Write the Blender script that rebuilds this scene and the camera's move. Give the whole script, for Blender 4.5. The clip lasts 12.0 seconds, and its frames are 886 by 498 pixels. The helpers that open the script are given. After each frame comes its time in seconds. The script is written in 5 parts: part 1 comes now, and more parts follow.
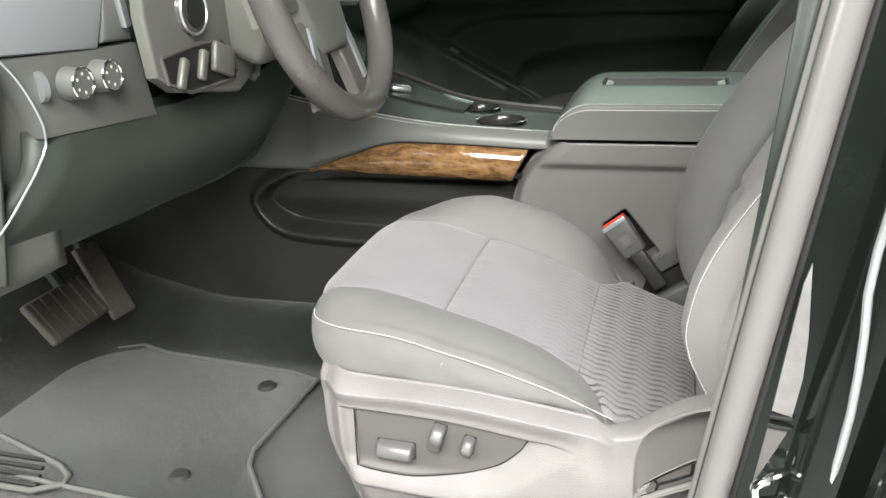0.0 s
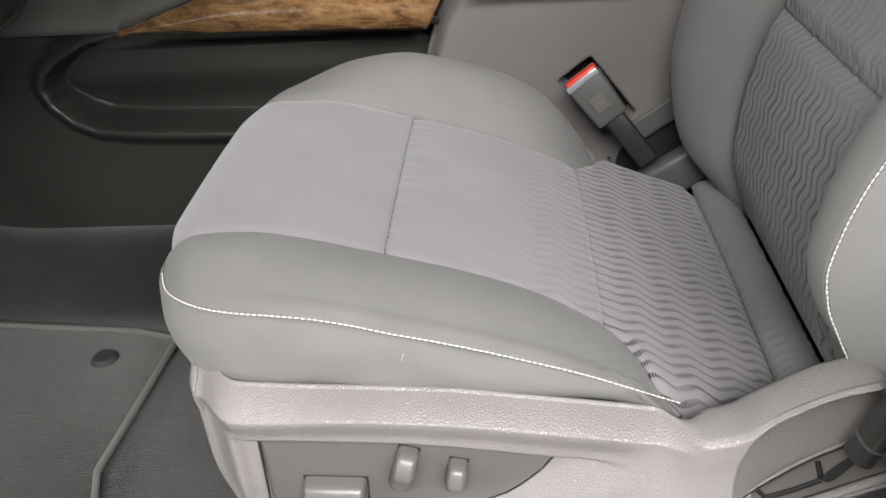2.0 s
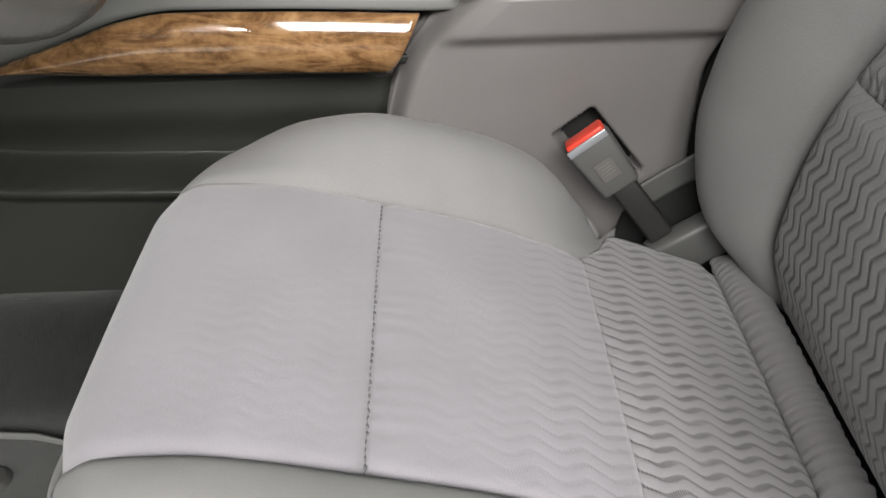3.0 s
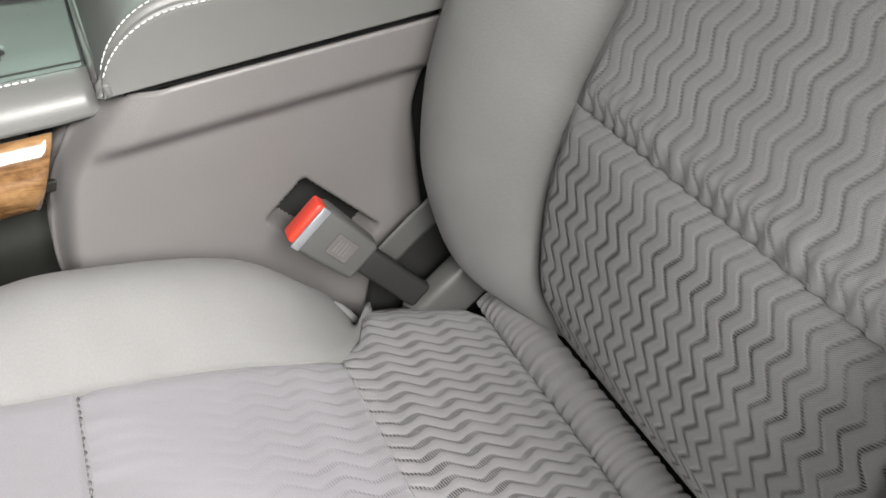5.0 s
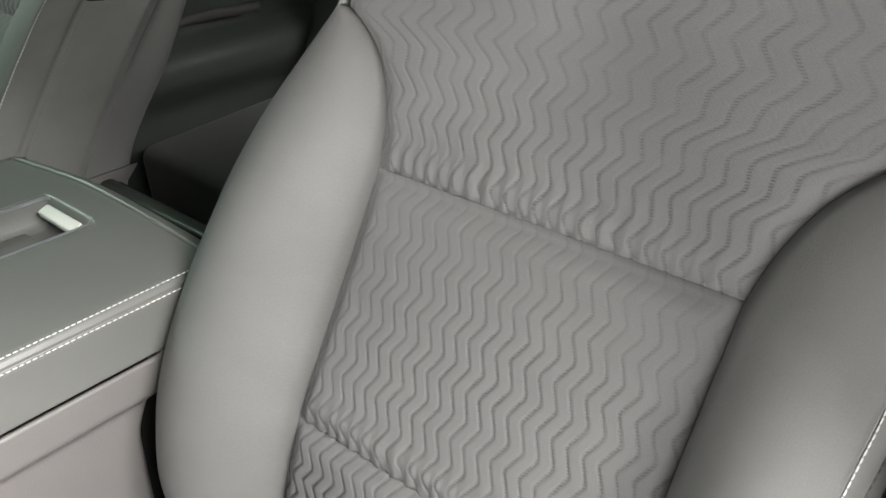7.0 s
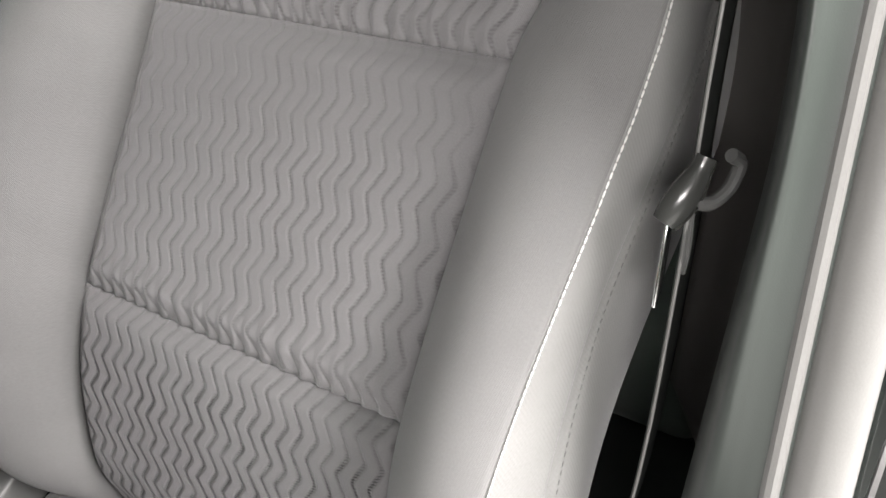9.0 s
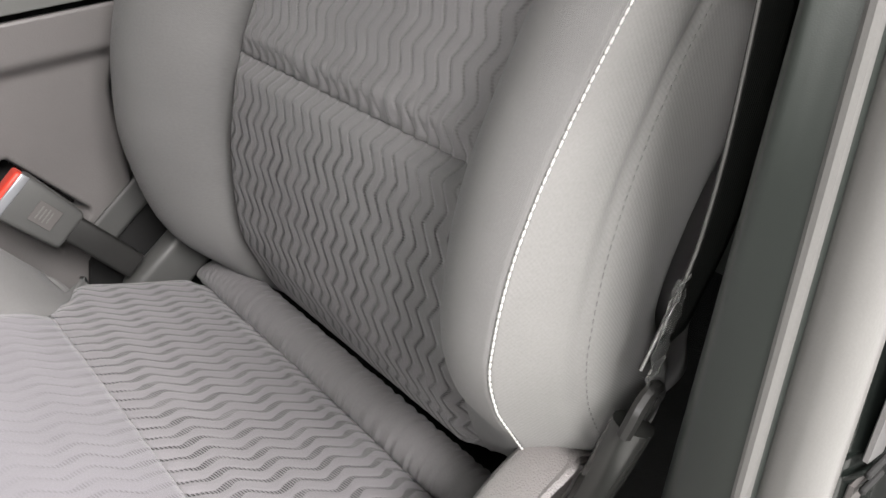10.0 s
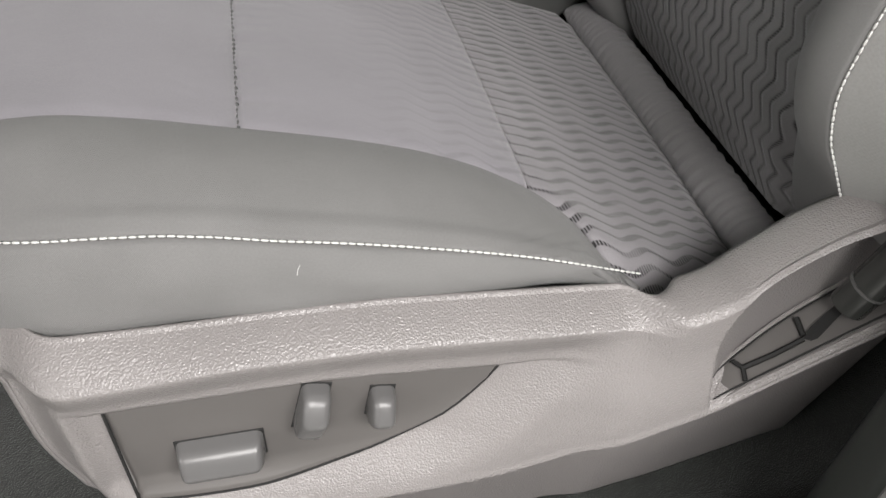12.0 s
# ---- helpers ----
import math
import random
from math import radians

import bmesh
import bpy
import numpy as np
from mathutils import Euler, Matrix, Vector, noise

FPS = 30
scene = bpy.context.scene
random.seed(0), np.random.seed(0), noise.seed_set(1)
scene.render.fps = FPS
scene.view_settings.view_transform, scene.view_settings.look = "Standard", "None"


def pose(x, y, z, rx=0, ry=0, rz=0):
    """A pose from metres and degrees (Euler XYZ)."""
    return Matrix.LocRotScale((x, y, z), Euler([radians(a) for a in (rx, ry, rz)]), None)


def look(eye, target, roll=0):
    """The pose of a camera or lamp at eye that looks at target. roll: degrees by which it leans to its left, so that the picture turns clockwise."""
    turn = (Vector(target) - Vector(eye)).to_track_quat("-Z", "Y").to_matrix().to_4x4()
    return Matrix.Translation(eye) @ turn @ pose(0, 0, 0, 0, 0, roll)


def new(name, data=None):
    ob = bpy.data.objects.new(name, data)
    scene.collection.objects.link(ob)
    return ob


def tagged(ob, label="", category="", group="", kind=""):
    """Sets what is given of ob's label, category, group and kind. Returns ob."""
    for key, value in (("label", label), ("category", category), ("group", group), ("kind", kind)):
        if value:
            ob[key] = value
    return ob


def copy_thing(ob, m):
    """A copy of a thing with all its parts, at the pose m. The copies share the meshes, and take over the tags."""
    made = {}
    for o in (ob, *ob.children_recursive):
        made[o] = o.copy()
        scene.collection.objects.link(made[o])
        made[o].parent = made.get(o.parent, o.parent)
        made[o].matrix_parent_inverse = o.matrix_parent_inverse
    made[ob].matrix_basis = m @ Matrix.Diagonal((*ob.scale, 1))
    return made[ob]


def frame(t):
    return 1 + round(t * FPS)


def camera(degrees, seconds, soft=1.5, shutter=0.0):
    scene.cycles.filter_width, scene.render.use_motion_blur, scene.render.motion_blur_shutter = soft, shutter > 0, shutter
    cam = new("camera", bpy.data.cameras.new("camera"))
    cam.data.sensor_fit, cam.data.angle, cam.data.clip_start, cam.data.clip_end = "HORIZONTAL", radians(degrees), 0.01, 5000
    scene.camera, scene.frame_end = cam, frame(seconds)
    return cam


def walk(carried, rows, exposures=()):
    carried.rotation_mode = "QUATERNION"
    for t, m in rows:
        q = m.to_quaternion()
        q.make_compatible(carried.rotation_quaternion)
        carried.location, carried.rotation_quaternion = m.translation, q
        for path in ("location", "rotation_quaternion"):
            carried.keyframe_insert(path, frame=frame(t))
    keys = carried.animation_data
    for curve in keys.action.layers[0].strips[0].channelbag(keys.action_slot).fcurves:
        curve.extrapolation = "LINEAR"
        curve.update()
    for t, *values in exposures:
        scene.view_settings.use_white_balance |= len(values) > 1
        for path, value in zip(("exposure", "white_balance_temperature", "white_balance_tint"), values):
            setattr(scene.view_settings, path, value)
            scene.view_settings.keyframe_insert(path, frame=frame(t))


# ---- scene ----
cam = camera(57.4, 12.0)
PATH = [
    (0, (0.023, 0.061, 0.768), (-0.513, 1.849, 0.05), -3.0),
    (0.5, (-0.038, 0.108, 0.742), (-0.446, 1.922, 0.005), -3.0),
    (1, (-0.093, 0.226, 0.69), (-0.419, 2.0, -0.174), -3.2),
    (1.5, (-0.116, 0.336, 0.681), (-0.365, 2.049, -0.32), -3.6),
    (2, (-0.159, 0.446, 0.655), (-0.319, 2.132, -0.409), -4.2),
    (2.5, (-0.219, 0.576, 0.703), (-0.282, 2.173, -0.5), -2.6),
    (4.3, (-0.161, 0.871, 0.671), (0.093, 2.424, -0.563), -4.9),
    (4.5, (-0.157, 0.875, 0.686), (0.165, 2.372, -0.601), -5.2),
    (5, (-0.163, 0.851, 0.709), (0.41, 2.258, -0.591), -5.1),
    (5.5, (-0.187, 0.845, 0.756), (0.65, 2.128, -0.53), -3.0),
    (6, (-0.198, 0.852, 0.815), (0.803, 2.06, -0.426), -2.1),
    (6.5, (-0.217, 0.857, 0.883), (1.0, 2.017, -0.202), 0.0),
    (8.5, (-0.191, 0.778, 0.789), (1.281, 1.754, -0.15), -0.3),
    (9, (-0.181, 0.752, 0.73), (1.297, 1.702, -0.225), 0.3),
    (9.5, (-0.172, 0.706, 0.667), (1.151, 1.832, -0.323), -0.5),
    (10, (-0.171, 0.663, 0.629), (0.9, 1.961, -0.451), -1.6),
    (10.5, (-0.189, 0.633, 0.595), (0.62, 2.042, -0.571), -2.5),
    (11, (-0.208, 0.604, 0.575), (0.343, 2.081, -0.655), -2.4),
    (11.5, (-0.212, 0.587, 0.564), (0.155, 2.045, -0.757), -2.0),
    (12, (-0.224, 0.586, 0.572), (0.075, 2.023, -0.787), -0.6),
]
EXPOSURE = [(0, 0.12, 6500, 4.5), (1, -0.16, 6500, 9), (2, -0.36, 6500, 9), (2.5, -0.24, 6500, 8), (4.5, 0.33, 6500, 8), (5.5, 0.58, 6500, 7), (6.5, 0.70, 6500, 6), (8.5, 0.97, 6500, 10), (9.0, 0.8, 6500, 11), (9.5, 0.46, 6500, 11), (10, 0.18, 6500, 11), (10.5, 0.08, 6500, 10), (11, -0.37, 6500, 10), (11.5, -0.56, 6500, 9), (12, -0.68, 6500, 9)]
walk(cam, [(t, look(eye, target, roll)) for t, eye, target, roll in PATH], EXPOSURE)

# ---- world and light ----
world = bpy.data.worlds.new("world")
scene.world = world
world.use_nodes = True
world.node_tree.nodes["Background"].inputs[0].default_value = (0.80, 0.90, 0.86, 1)
world.node_tree.nodes["Background"].inputs[1].default_value = 0.07


def area_lamp(name, eye, target, sx, sy, watts, colour):
    data = bpy.data.lights.new(name, "AREA")
    data.shape, data.size, data.size_y, data.energy, data.color = "RECTANGLE", sx, sy, watts, colour
    ob = new(name, data)
    ob.matrix_world = look(eye, target)
    return ob


WARM, COOL = (1.0, 0.965, 0.945), (0.74, 1.0, 0.84)
# Four unseen area lamps, added to light the cabin; no real source is known.
area_lamp("door_fill_light", (0.0, -1.15, 2.22), (-0.05, 1.0, 0.40), 2.2, 0.8, 195, WARM)
area_lamp("front_fill_light", (-3.0, -0.6, 1.6), (0.1, 1.0, 0.4), 1.4, 0.6, 85, WARM)
area_lamp("rear_fill_light", (1.7, -2.3, 2.4), (-0.4, 1.0, 0.4), 1.2, 1.0, 145, WARM)
area_lamp("far_fill_light", (-1.1, 4.6, 2.5), (-0.6, 1.8, 0.5), 3.0, 0.8, 55, COOL)


# ---- materials ----
def nodes_of(name, rough, metal=0.0, spec=0.5):
    m = bpy.data.materials.new(name)
    m.use_nodes = True
    nt = m.node_tree
    b = nt.nodes["Principled BSDF"]
    b.inputs["Roughness"].default_value = rough
    b.inputs["Metallic"].default_value = metal
    b.inputs["Specular IOR Level"].default_value = spec
    return m, nt, b


def add(nt, kind, **kw):
    n = nt.nodes.new(kind)
    for k, v in kw.items():
        n.inputs[k].default_value = v
    return n


def math_node(nt, op, a, b=None):
    n = nt.nodes.new("ShaderNodeMath")
    n.operation = op
    for i, v in enumerate((a, b)):
        if v is None:
            continue
        if isinstance(v, (int, float)):
            n.inputs[i].default_value = v
        else:
            nt.links.new(v, n.inputs[i])
    return n.outputs[0]


def ramp(nt, src, stops):
    r = nt.nodes.new("ShaderNodeValToRGB")
    while len(r.color_ramp.elements) < len(stops):
        r.color_ramp.elements.new(0.5)
    for e, (p, c) in zip(r.color_ramp.elements, stops):
        e.position, e.color = p, (*c, 1)
    nt.links.new(src, r.inputs[0])
    return r.outputs[0]


def noise_of(nt, coord, scale, detail=3.0, rough=0.55):
    n = add(nt, "ShaderNodeTexNoise", Scale=scale, Detail=detail, Roughness=rough)
    nt.links.new(coord, n.inputs["Vector"])
    return n.outputs["Fac"]


def bump(nt, b, height, strength, distance, under=None):
    n = add(nt, "ShaderNodeBump", Strength=strength, Distance=distance)
    nt.links.new(height, n.inputs["Height"])
    if under:
        nt.links.new(under, n.inputs["Normal"])
    nt.links.new(n.outputs[0], b.inputs["Normal"])
    return n.outputs[0]


def shade(c, k):
    return tuple(max(0.0, v * k) for v in c)


def plain(name, colour, rough, metal=0.0, grain=900.0, depth=0.0003, strength=0.4, vary=0.12, spec=0.5, voronoi=False, blotch=9.0):
    """A surface with fine relief, and slow changes of tone and gloss."""
    m, nt, b = nodes_of(name, rough, metal, spec)
    co = nt.nodes.new("ShaderNodeTexCoord").outputs["Object"]
    slow, fine = noise_of(nt, co, blotch, 5), noise_of(nt, co, grain, 2)
    mix = math_node(nt, "ADD", math_node(nt, "MULTIPLY", slow, 0.7), math_node(nt, "MULTIPLY", fine, 0.3))
    nt.links.new(ramp(nt, mix, [(0.3, shade(colour, 1 - vary)), (0.7, shade(colour, 1 + vary))]), b.inputs["Base Color"])
    rr = math_node(nt, "ADD", math_node(nt, "MULTIPLY", slow, 0.16), rough - 0.08)
    nt.links.new(rr, b.inputs["Roughness"])
    if voronoi:
        v = add(nt, "ShaderNodeTexVoronoi", Scale=grain)
        v.feature = "SMOOTH_F1"
        nt.links.new(co, v.inputs["Vector"])
        bump(nt, b, math_node(nt, "SUBTRACT", 1.0, v.outputs["Distance"]), strength, depth)
    elif depth:
        bump(nt, b, fine, strength, depth)
    return m


def weave(name, colour, rough=0.75, pitch=0.0011, strength=0.35, sheen=0.25):
    """Plain woven cloth, with its threads laid in the UV plane, in metres."""
    m, nt, b = nodes_of(name, rough, 0, 0.3)
    uv = nt.nodes.new("ShaderNodeUVMap").outputs[0]
    sep = nt.nodes.new("ShaderNodeSeparateXYZ")
    nt.links.new(uv, sep.inputs[0])
    k = 2 * math.pi / pitch
    sx = math_node(nt, "SINE", math_node(nt, "MULTIPLY", sep.outputs[0], k))
    sy = math_node(nt, "SINE", math_node(nt, "MULTIPLY", sep.outputs[1], k))
    th = math_node(nt, "MULTIPLY", sx, sy)
    slow = noise_of(nt, uv, 14, 5)
    fine = noise_of(nt, uv, 700, 2)
    mix = math_node(nt, "ADD", math_node(nt, "MULTIPLY", slow, 0.6), math_node(nt, "MULTIPLY", fine, 0.4))
    nt.links.new(ramp(nt, mix, [(0.3, shade(colour, 0.88)), (0.7, shade(colour, 1.1))]), b.inputs["Base Color"])
    b.inputs["Sheen Weight"].default_value = sheen
    b.inputs["Sheen Roughness"].default_value = 0.5
    h = math_node(nt, "ADD", math_node(nt, "MULTIPLY", th, 0.5), math_node(nt, "MULTIPLY", fine, 0.8))
    bump(nt, b, h, strength, 0.0004)
    return m


def chevron(name, colour, groove, strength, fade=None, amp=0.0055, space=0.0175, period=0.043, thin=(0.14, 0.36), soft_to=0.9, cross=0.5, heavy=-0.12):
    """Knitted cloth with sunken zigzag lines that run along V. fade: V range over which the lines die away."""
    m, nt, b = nodes_of(name, 0.85, 0, 0.2)
    uv = nt.nodes.new("ShaderNodeUVMap").outputs[0]
    wob = add(nt, "ShaderNodeTexNoise", Scale=30.0, Detail=2.0)
    nt.links.new(uv, wob.inputs["Vector"])
    sep = nt.nodes.new("ShaderNodeSeparateXYZ")
    nt.links.new(uv, sep.inputs[0])
    u, v = sep.outputs[0], sep.outputs[1]
    side_wob = noise_of(nt, uv, 55, 2)
    u = math_node(nt, "ADD", u, math_node(nt, "MULTIPLY", side_wob, 0.0010))
    turn = math_node(nt, "MULTIPLY", math_node(nt, "ADD", v, math_node(nt, "MULTIPLY", wob.outputs["Fac"], 0.0018)), 2 * math.pi / period)
    # the zigzag has rounded turns; its falling legs are thicker than its rising ones
    third = math_node(nt, "MULTIPLY", math_node(nt, "SINE", math_node(nt, "MULTIPLY", turn, 3.0)), 0.075)
    zig = math_node(nt, "MULTIPLY", math_node(nt, "SUBTRACT", math_node(nt, "SINE", turn), third), amp)
    leg = math_node(nt, "ADD", math_node(nt, "MULTIPLY", math_node(nt, "COSINE", turn), heavy), 1.0)
    du = math_node(nt, "ADD", u, zig)
    pp = nt.nodes.new("ShaderNodeMath")
    pp.operation = "PINGPONG"
    nt.links.new(du, pp.inputs[0])
    pp.inputs[1].default_value = space / 2
    d = math_node(nt, "MULTIPLY", math_node(nt, "DIVIDE", pp.outputs[0], space / 2), leg)
    line = nt.nodes.new("ShaderNodeMapRange")
    line.interpolation_type = "SMOOTHSTEP"
    nt.links.new(d, line.inputs[0])
    line.inputs[1].default_value, line.inputs[2].default_value = thin
    line.inputs[3].default_value, line.inputs[4].default_value = 1.0, 0.0
    wide = nt.nodes.new("ShaderNodeMapRange")
    wide.interpolation_type = "SMOOTHSTEP"
    nt.links.new(d, wide.inputs[0])
    wide.inputs[1].default_value, wide.inputs[2].default_value = 0.0, soft_to
    # short cross threads inside the line
    hatch = math_node(nt, "SINE", math_node(nt, "MULTIPLY", math_node(nt, "ADD", v, math_node(nt, "MULTIPLY", u, 0.25)), 2 * math.pi / 0.0022))
    hatch = math_node(nt, "ADD", math_node(nt, "MULTIPLY", hatch, cross), 1.0 - cross)
    slow = noise_of(nt, uv, 11, 4)
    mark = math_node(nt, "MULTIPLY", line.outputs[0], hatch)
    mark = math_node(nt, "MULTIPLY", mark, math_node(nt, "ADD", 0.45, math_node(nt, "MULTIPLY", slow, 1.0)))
    patch = nt.nodes.new("ShaderNodeMapRange")
    patch.interpolation_type = "SMOOTHSTEP"
    nt.links.new(noise_of(nt, uv, 38, 3), patch.inputs[0])
    patch.inputs[1].default_value, patch.inputs[2].default_value = 0.34, 0.60
    patch.inputs[3].default_value, patch.inputs[4].default_value = 0.55, 1.25
    mark = math_node(nt, "MULTIPLY", mark, patch.outputs[0])
    swell = wide.outputs[0]
    if fade:
        f = nt.nodes.new("ShaderNodeMapRange")
        f.interpolation_type = "SMOOTHSTEP"
        nt.links.new(v, f.inputs[0])
        f.inputs[1].default_value, f.inputs[2].default_value = fade[0], fade[1]
        f.inputs[3].default_value, f.inputs[4].default_value = fade[2], 1.0
        mark = math_node(nt, "MULTIPLY", mark, f.outputs[0])
        swell = math_node(nt, "MULTIPLY", swell, math_node(nt, "ADD", 0.25, math_node(nt, "MULTIPLY", f.outputs[0], 0.75)))
    fine = noise_of(nt, uv, 900, 2)
    k = 2 * math.pi / 0.0012
    th = math_node(nt, "MULTIPLY", math_node(nt, "SINE", math_node(nt, "MULTIPLY", u, k)), math_node(nt, "SINE", math_node(nt, "MULTIPLY", v, k)))
    tone = ramp(nt, math_node(nt, "ADD", math_node(nt, "MULTIPLY", slow, 0.5), math_node(nt, "MULTIPLY", fine, 0.5)),
                [(0.3, shade(colour, 0.88)), (0.7, shade(colour, 1.12))])
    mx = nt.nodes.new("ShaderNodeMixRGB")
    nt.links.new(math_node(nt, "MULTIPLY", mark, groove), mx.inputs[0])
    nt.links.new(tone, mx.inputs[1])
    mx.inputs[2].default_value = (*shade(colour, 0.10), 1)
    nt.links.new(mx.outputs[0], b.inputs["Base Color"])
    b.inputs["Sheen Weight"].default_value = 0.3
    low = bump(nt, b, math_node(nt, "SUBTRACT", math_node(nt, "MULTIPLY", swell, 0.5), math_node(nt, "MULTIPLY", mark, 0.6)), strength, 0.0026)
    bump(nt, b, math_node(nt, "ADD", math_node(nt, "MULTIPLY", th, 0.5), fine), 0.35, 0.0004, low)
    return m


CLOTH = (0.20, 0.195, 0.198)
mat_cloth_side = weave("bolster_cloth", (0.186, 0.184, 0.182), 0.66, sheen=0.12)
mat_cloth_mesh = weave("side_mesh_cloth", (0.24, 0.238, 0.232), 0.8, 0.0022, 0.25)
mat_roll = weave("gathered_roll_cloth", (0.225, 0.217, 0.223), 0.8)
mat_rear_cloth = weave("rear_seat_cloth", (0.13, 0.135, 0.128), 0.8)
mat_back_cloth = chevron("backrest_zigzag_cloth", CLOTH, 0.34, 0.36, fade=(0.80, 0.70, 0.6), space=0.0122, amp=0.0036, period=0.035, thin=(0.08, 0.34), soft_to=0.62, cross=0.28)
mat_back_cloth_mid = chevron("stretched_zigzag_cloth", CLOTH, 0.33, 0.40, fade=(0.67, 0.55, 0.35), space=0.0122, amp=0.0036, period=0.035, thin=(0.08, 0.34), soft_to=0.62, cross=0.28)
# the backrest cloth, its colour darkened for the shade on the lower panel
mat_back_cloth_shaded = chevron("shaded_zigzag_cloth", shade(CLOTH, 0.92), 0.95, 0.85, fade=(0.462, 0.395, 0.25), space=0.0122, amp=0.0036, period=0.035, thin=(0.08, 0.34), soft_to=0.62, cross=0.28)
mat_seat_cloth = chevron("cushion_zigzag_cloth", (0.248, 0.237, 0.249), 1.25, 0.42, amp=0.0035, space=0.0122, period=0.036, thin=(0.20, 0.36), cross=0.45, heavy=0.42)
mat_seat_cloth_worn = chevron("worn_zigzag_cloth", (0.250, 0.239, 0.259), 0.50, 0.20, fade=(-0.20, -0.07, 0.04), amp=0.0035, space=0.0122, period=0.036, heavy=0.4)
mat_shield = plain("grained_grey_plastic", (0.240, 0.225, 0.222), 0.31, grain=900, depth=0.0008, strength=0.7, vary=0.06, voronoi=True)
mat_switch = plain("smooth_grey_plastic", (0.120, 0.118, 0.118), 0.28, grain=1500, depth=0.0001, vary=0.05)
mat_panel = plain("satin_grey_plastic", (0.115, 0.108, 0.104), 0.42, grain=1500, depth=0.0001, vary=0.06)
mat_gap = plain("black_gap", (0.012, 0.012, 0.012), 0.8, vary=0.3)
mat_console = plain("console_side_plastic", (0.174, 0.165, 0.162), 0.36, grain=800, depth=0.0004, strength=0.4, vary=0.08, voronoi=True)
# lower console plastic, its colour darkened to hold the shade round the pocket
mat_console_shaded = plain("shaded_console_plastic", (0.029, 0.030, 0.027), 0.36, grain=800, depth=0.0004, strength=0.4, vary=0.08, voronoi=True)
mat_jamb = plain("jamb_metal", (0.26, 0.255, 0.255), 0.34, metal=0.4, depth=0.0, vary=0.25, blotch=25)
mat_trim_silver = plain("silver_painted_trim", (0.36, 0.38, 0.40), 0.35, metal=0.2, depth=0.0, vary=0.05)
mat_lid = plain("armrest_vinyl", (0.150, 0.152, 0.145), 0.38, grain=700, depth=0.0003, strength=0.3, vary=0.07, voronoi=True)
mat_deck = plain("satin_console_top", (0.075, 0.080, 0.080), 0.22, grain=900, depth=0.0002, strength=0.3, vary=0.07, voronoi=True)
mat_dark = plain("black_dash_plastic", (0.044, 0.053, 0.044), 0.5, grain=700, depth=0.0004, strength=0.4, vary=0.15, voronoi=True)
mat_dash = plain("charcoal_dash_plastic", (0.13, 0.133, 0.125), 0.5, grain=700, depth=0.0004, strength=0.4, vary=0.1, voronoi=True)
mat_column = plain("black_column_plastic", (0.125, 0.127, 0.113), 0.38, grain=700, depth=0.0003, strength=0.35, vary=0.12, voronoi=True)
mat_fastener = plain("dull_black_plastic", (0.028, 0.028, 0.026), 0.75, depth=0.0, vary=0.2)
mat_silver = plain("satin_silver_trim", (0.55, 0.57, 0.6), 0.32, metal=0.75, depth=0.0, vary=0.06)
mat_chrome = plain("chrome", (0.8, 0.8, 0.8), 0.1, metal=1.0, depth=0.0, vary=0.05)
mat_door = plain("black_door_trim_plastic", (0.090, 0.104, 0.092), 0.38, grain=700, depth=0.0004, strength=0.4, vary=0.12, voronoi=True)
mat_leather = plain("black_wheel_leather", (0.088, 0.086, 0.080), 0.25, grain=900, depth=0.0003, strength=0.3, vary=0.12, voronoi=True)
mat_rubber = plain("black_rubber", (0.022, 0.022, 0.021), 0.42, grain=300, depth=0.0005, vary=0.2)
mat_pedal = plain("worn_pedal_rubber", (0.12, 0.113, 0.095), 0.7, grain=220, depth=0.0008, vary=0.3)
mat_red = plain("red_button_plastic", (0.72, 0.055, 0.03), 0.4, depth=0.0, vary=0.06)
mat_buckle = plain("grey_buckle_plastic", (0.092, 0.093, 0.090), 0.42, grain=900, depth=0.0002, vary=0.08)
mat_thread = plain("white_thread", (0.78, 0.78, 0.76), 0.6, grain=2500, depth=0.0004, vary=0.1)
mat_thread_dark = plain("grey_thread", (0.12, 0.12, 0.12), 0.7, grain=2500, depth=0.0004, vary=0.1)
mat_pillar = plain("pillar_trim_plastic", (0.034, 0.040, 0.036), 0.38, grain=1800, depth=0.0002, strength=0.22, vary=0.1, voronoi=True)
mat_seal = plain("grey_rubber_seal", (0.17, 0.168, 0.162), 0.30, grain=900, depth=0.0002, vary=0.08)
mat_paint = plain("black_car_paint", (0.008, 0.010, 0.009), 0.12, depth=0.0, vary=0.2, spec=0.35)
mat_belt = weave("belt_webbing", (0.018, 0.02, 0.018), 0.55, 0.0016, 0.6, 0.0)
mat_label = plain("white_label", (0.7, 0.7, 0.68), 0.5, depth=0.0, vary=0.1)
mat_light_trim = plain("pale_pillar_trim", (0.72, 0.71, 0.68), 0.6, grain=700, depth=0.0003, vary=0.04)
mat_wall = plain("painted_wall", (0.30, 0.31, 0.295), 0.85, grain=120, depth=0.001, vary=0.06, blotch=1.5)
# unseen concrete floor, made pale to bounce light up at the seat side
mat_ground = plain("pale_bounce_floor", (0.62, 0.62, 0.60), 0.4, grain=60, depth=0.001, vary=0.15, blotch=1.2)


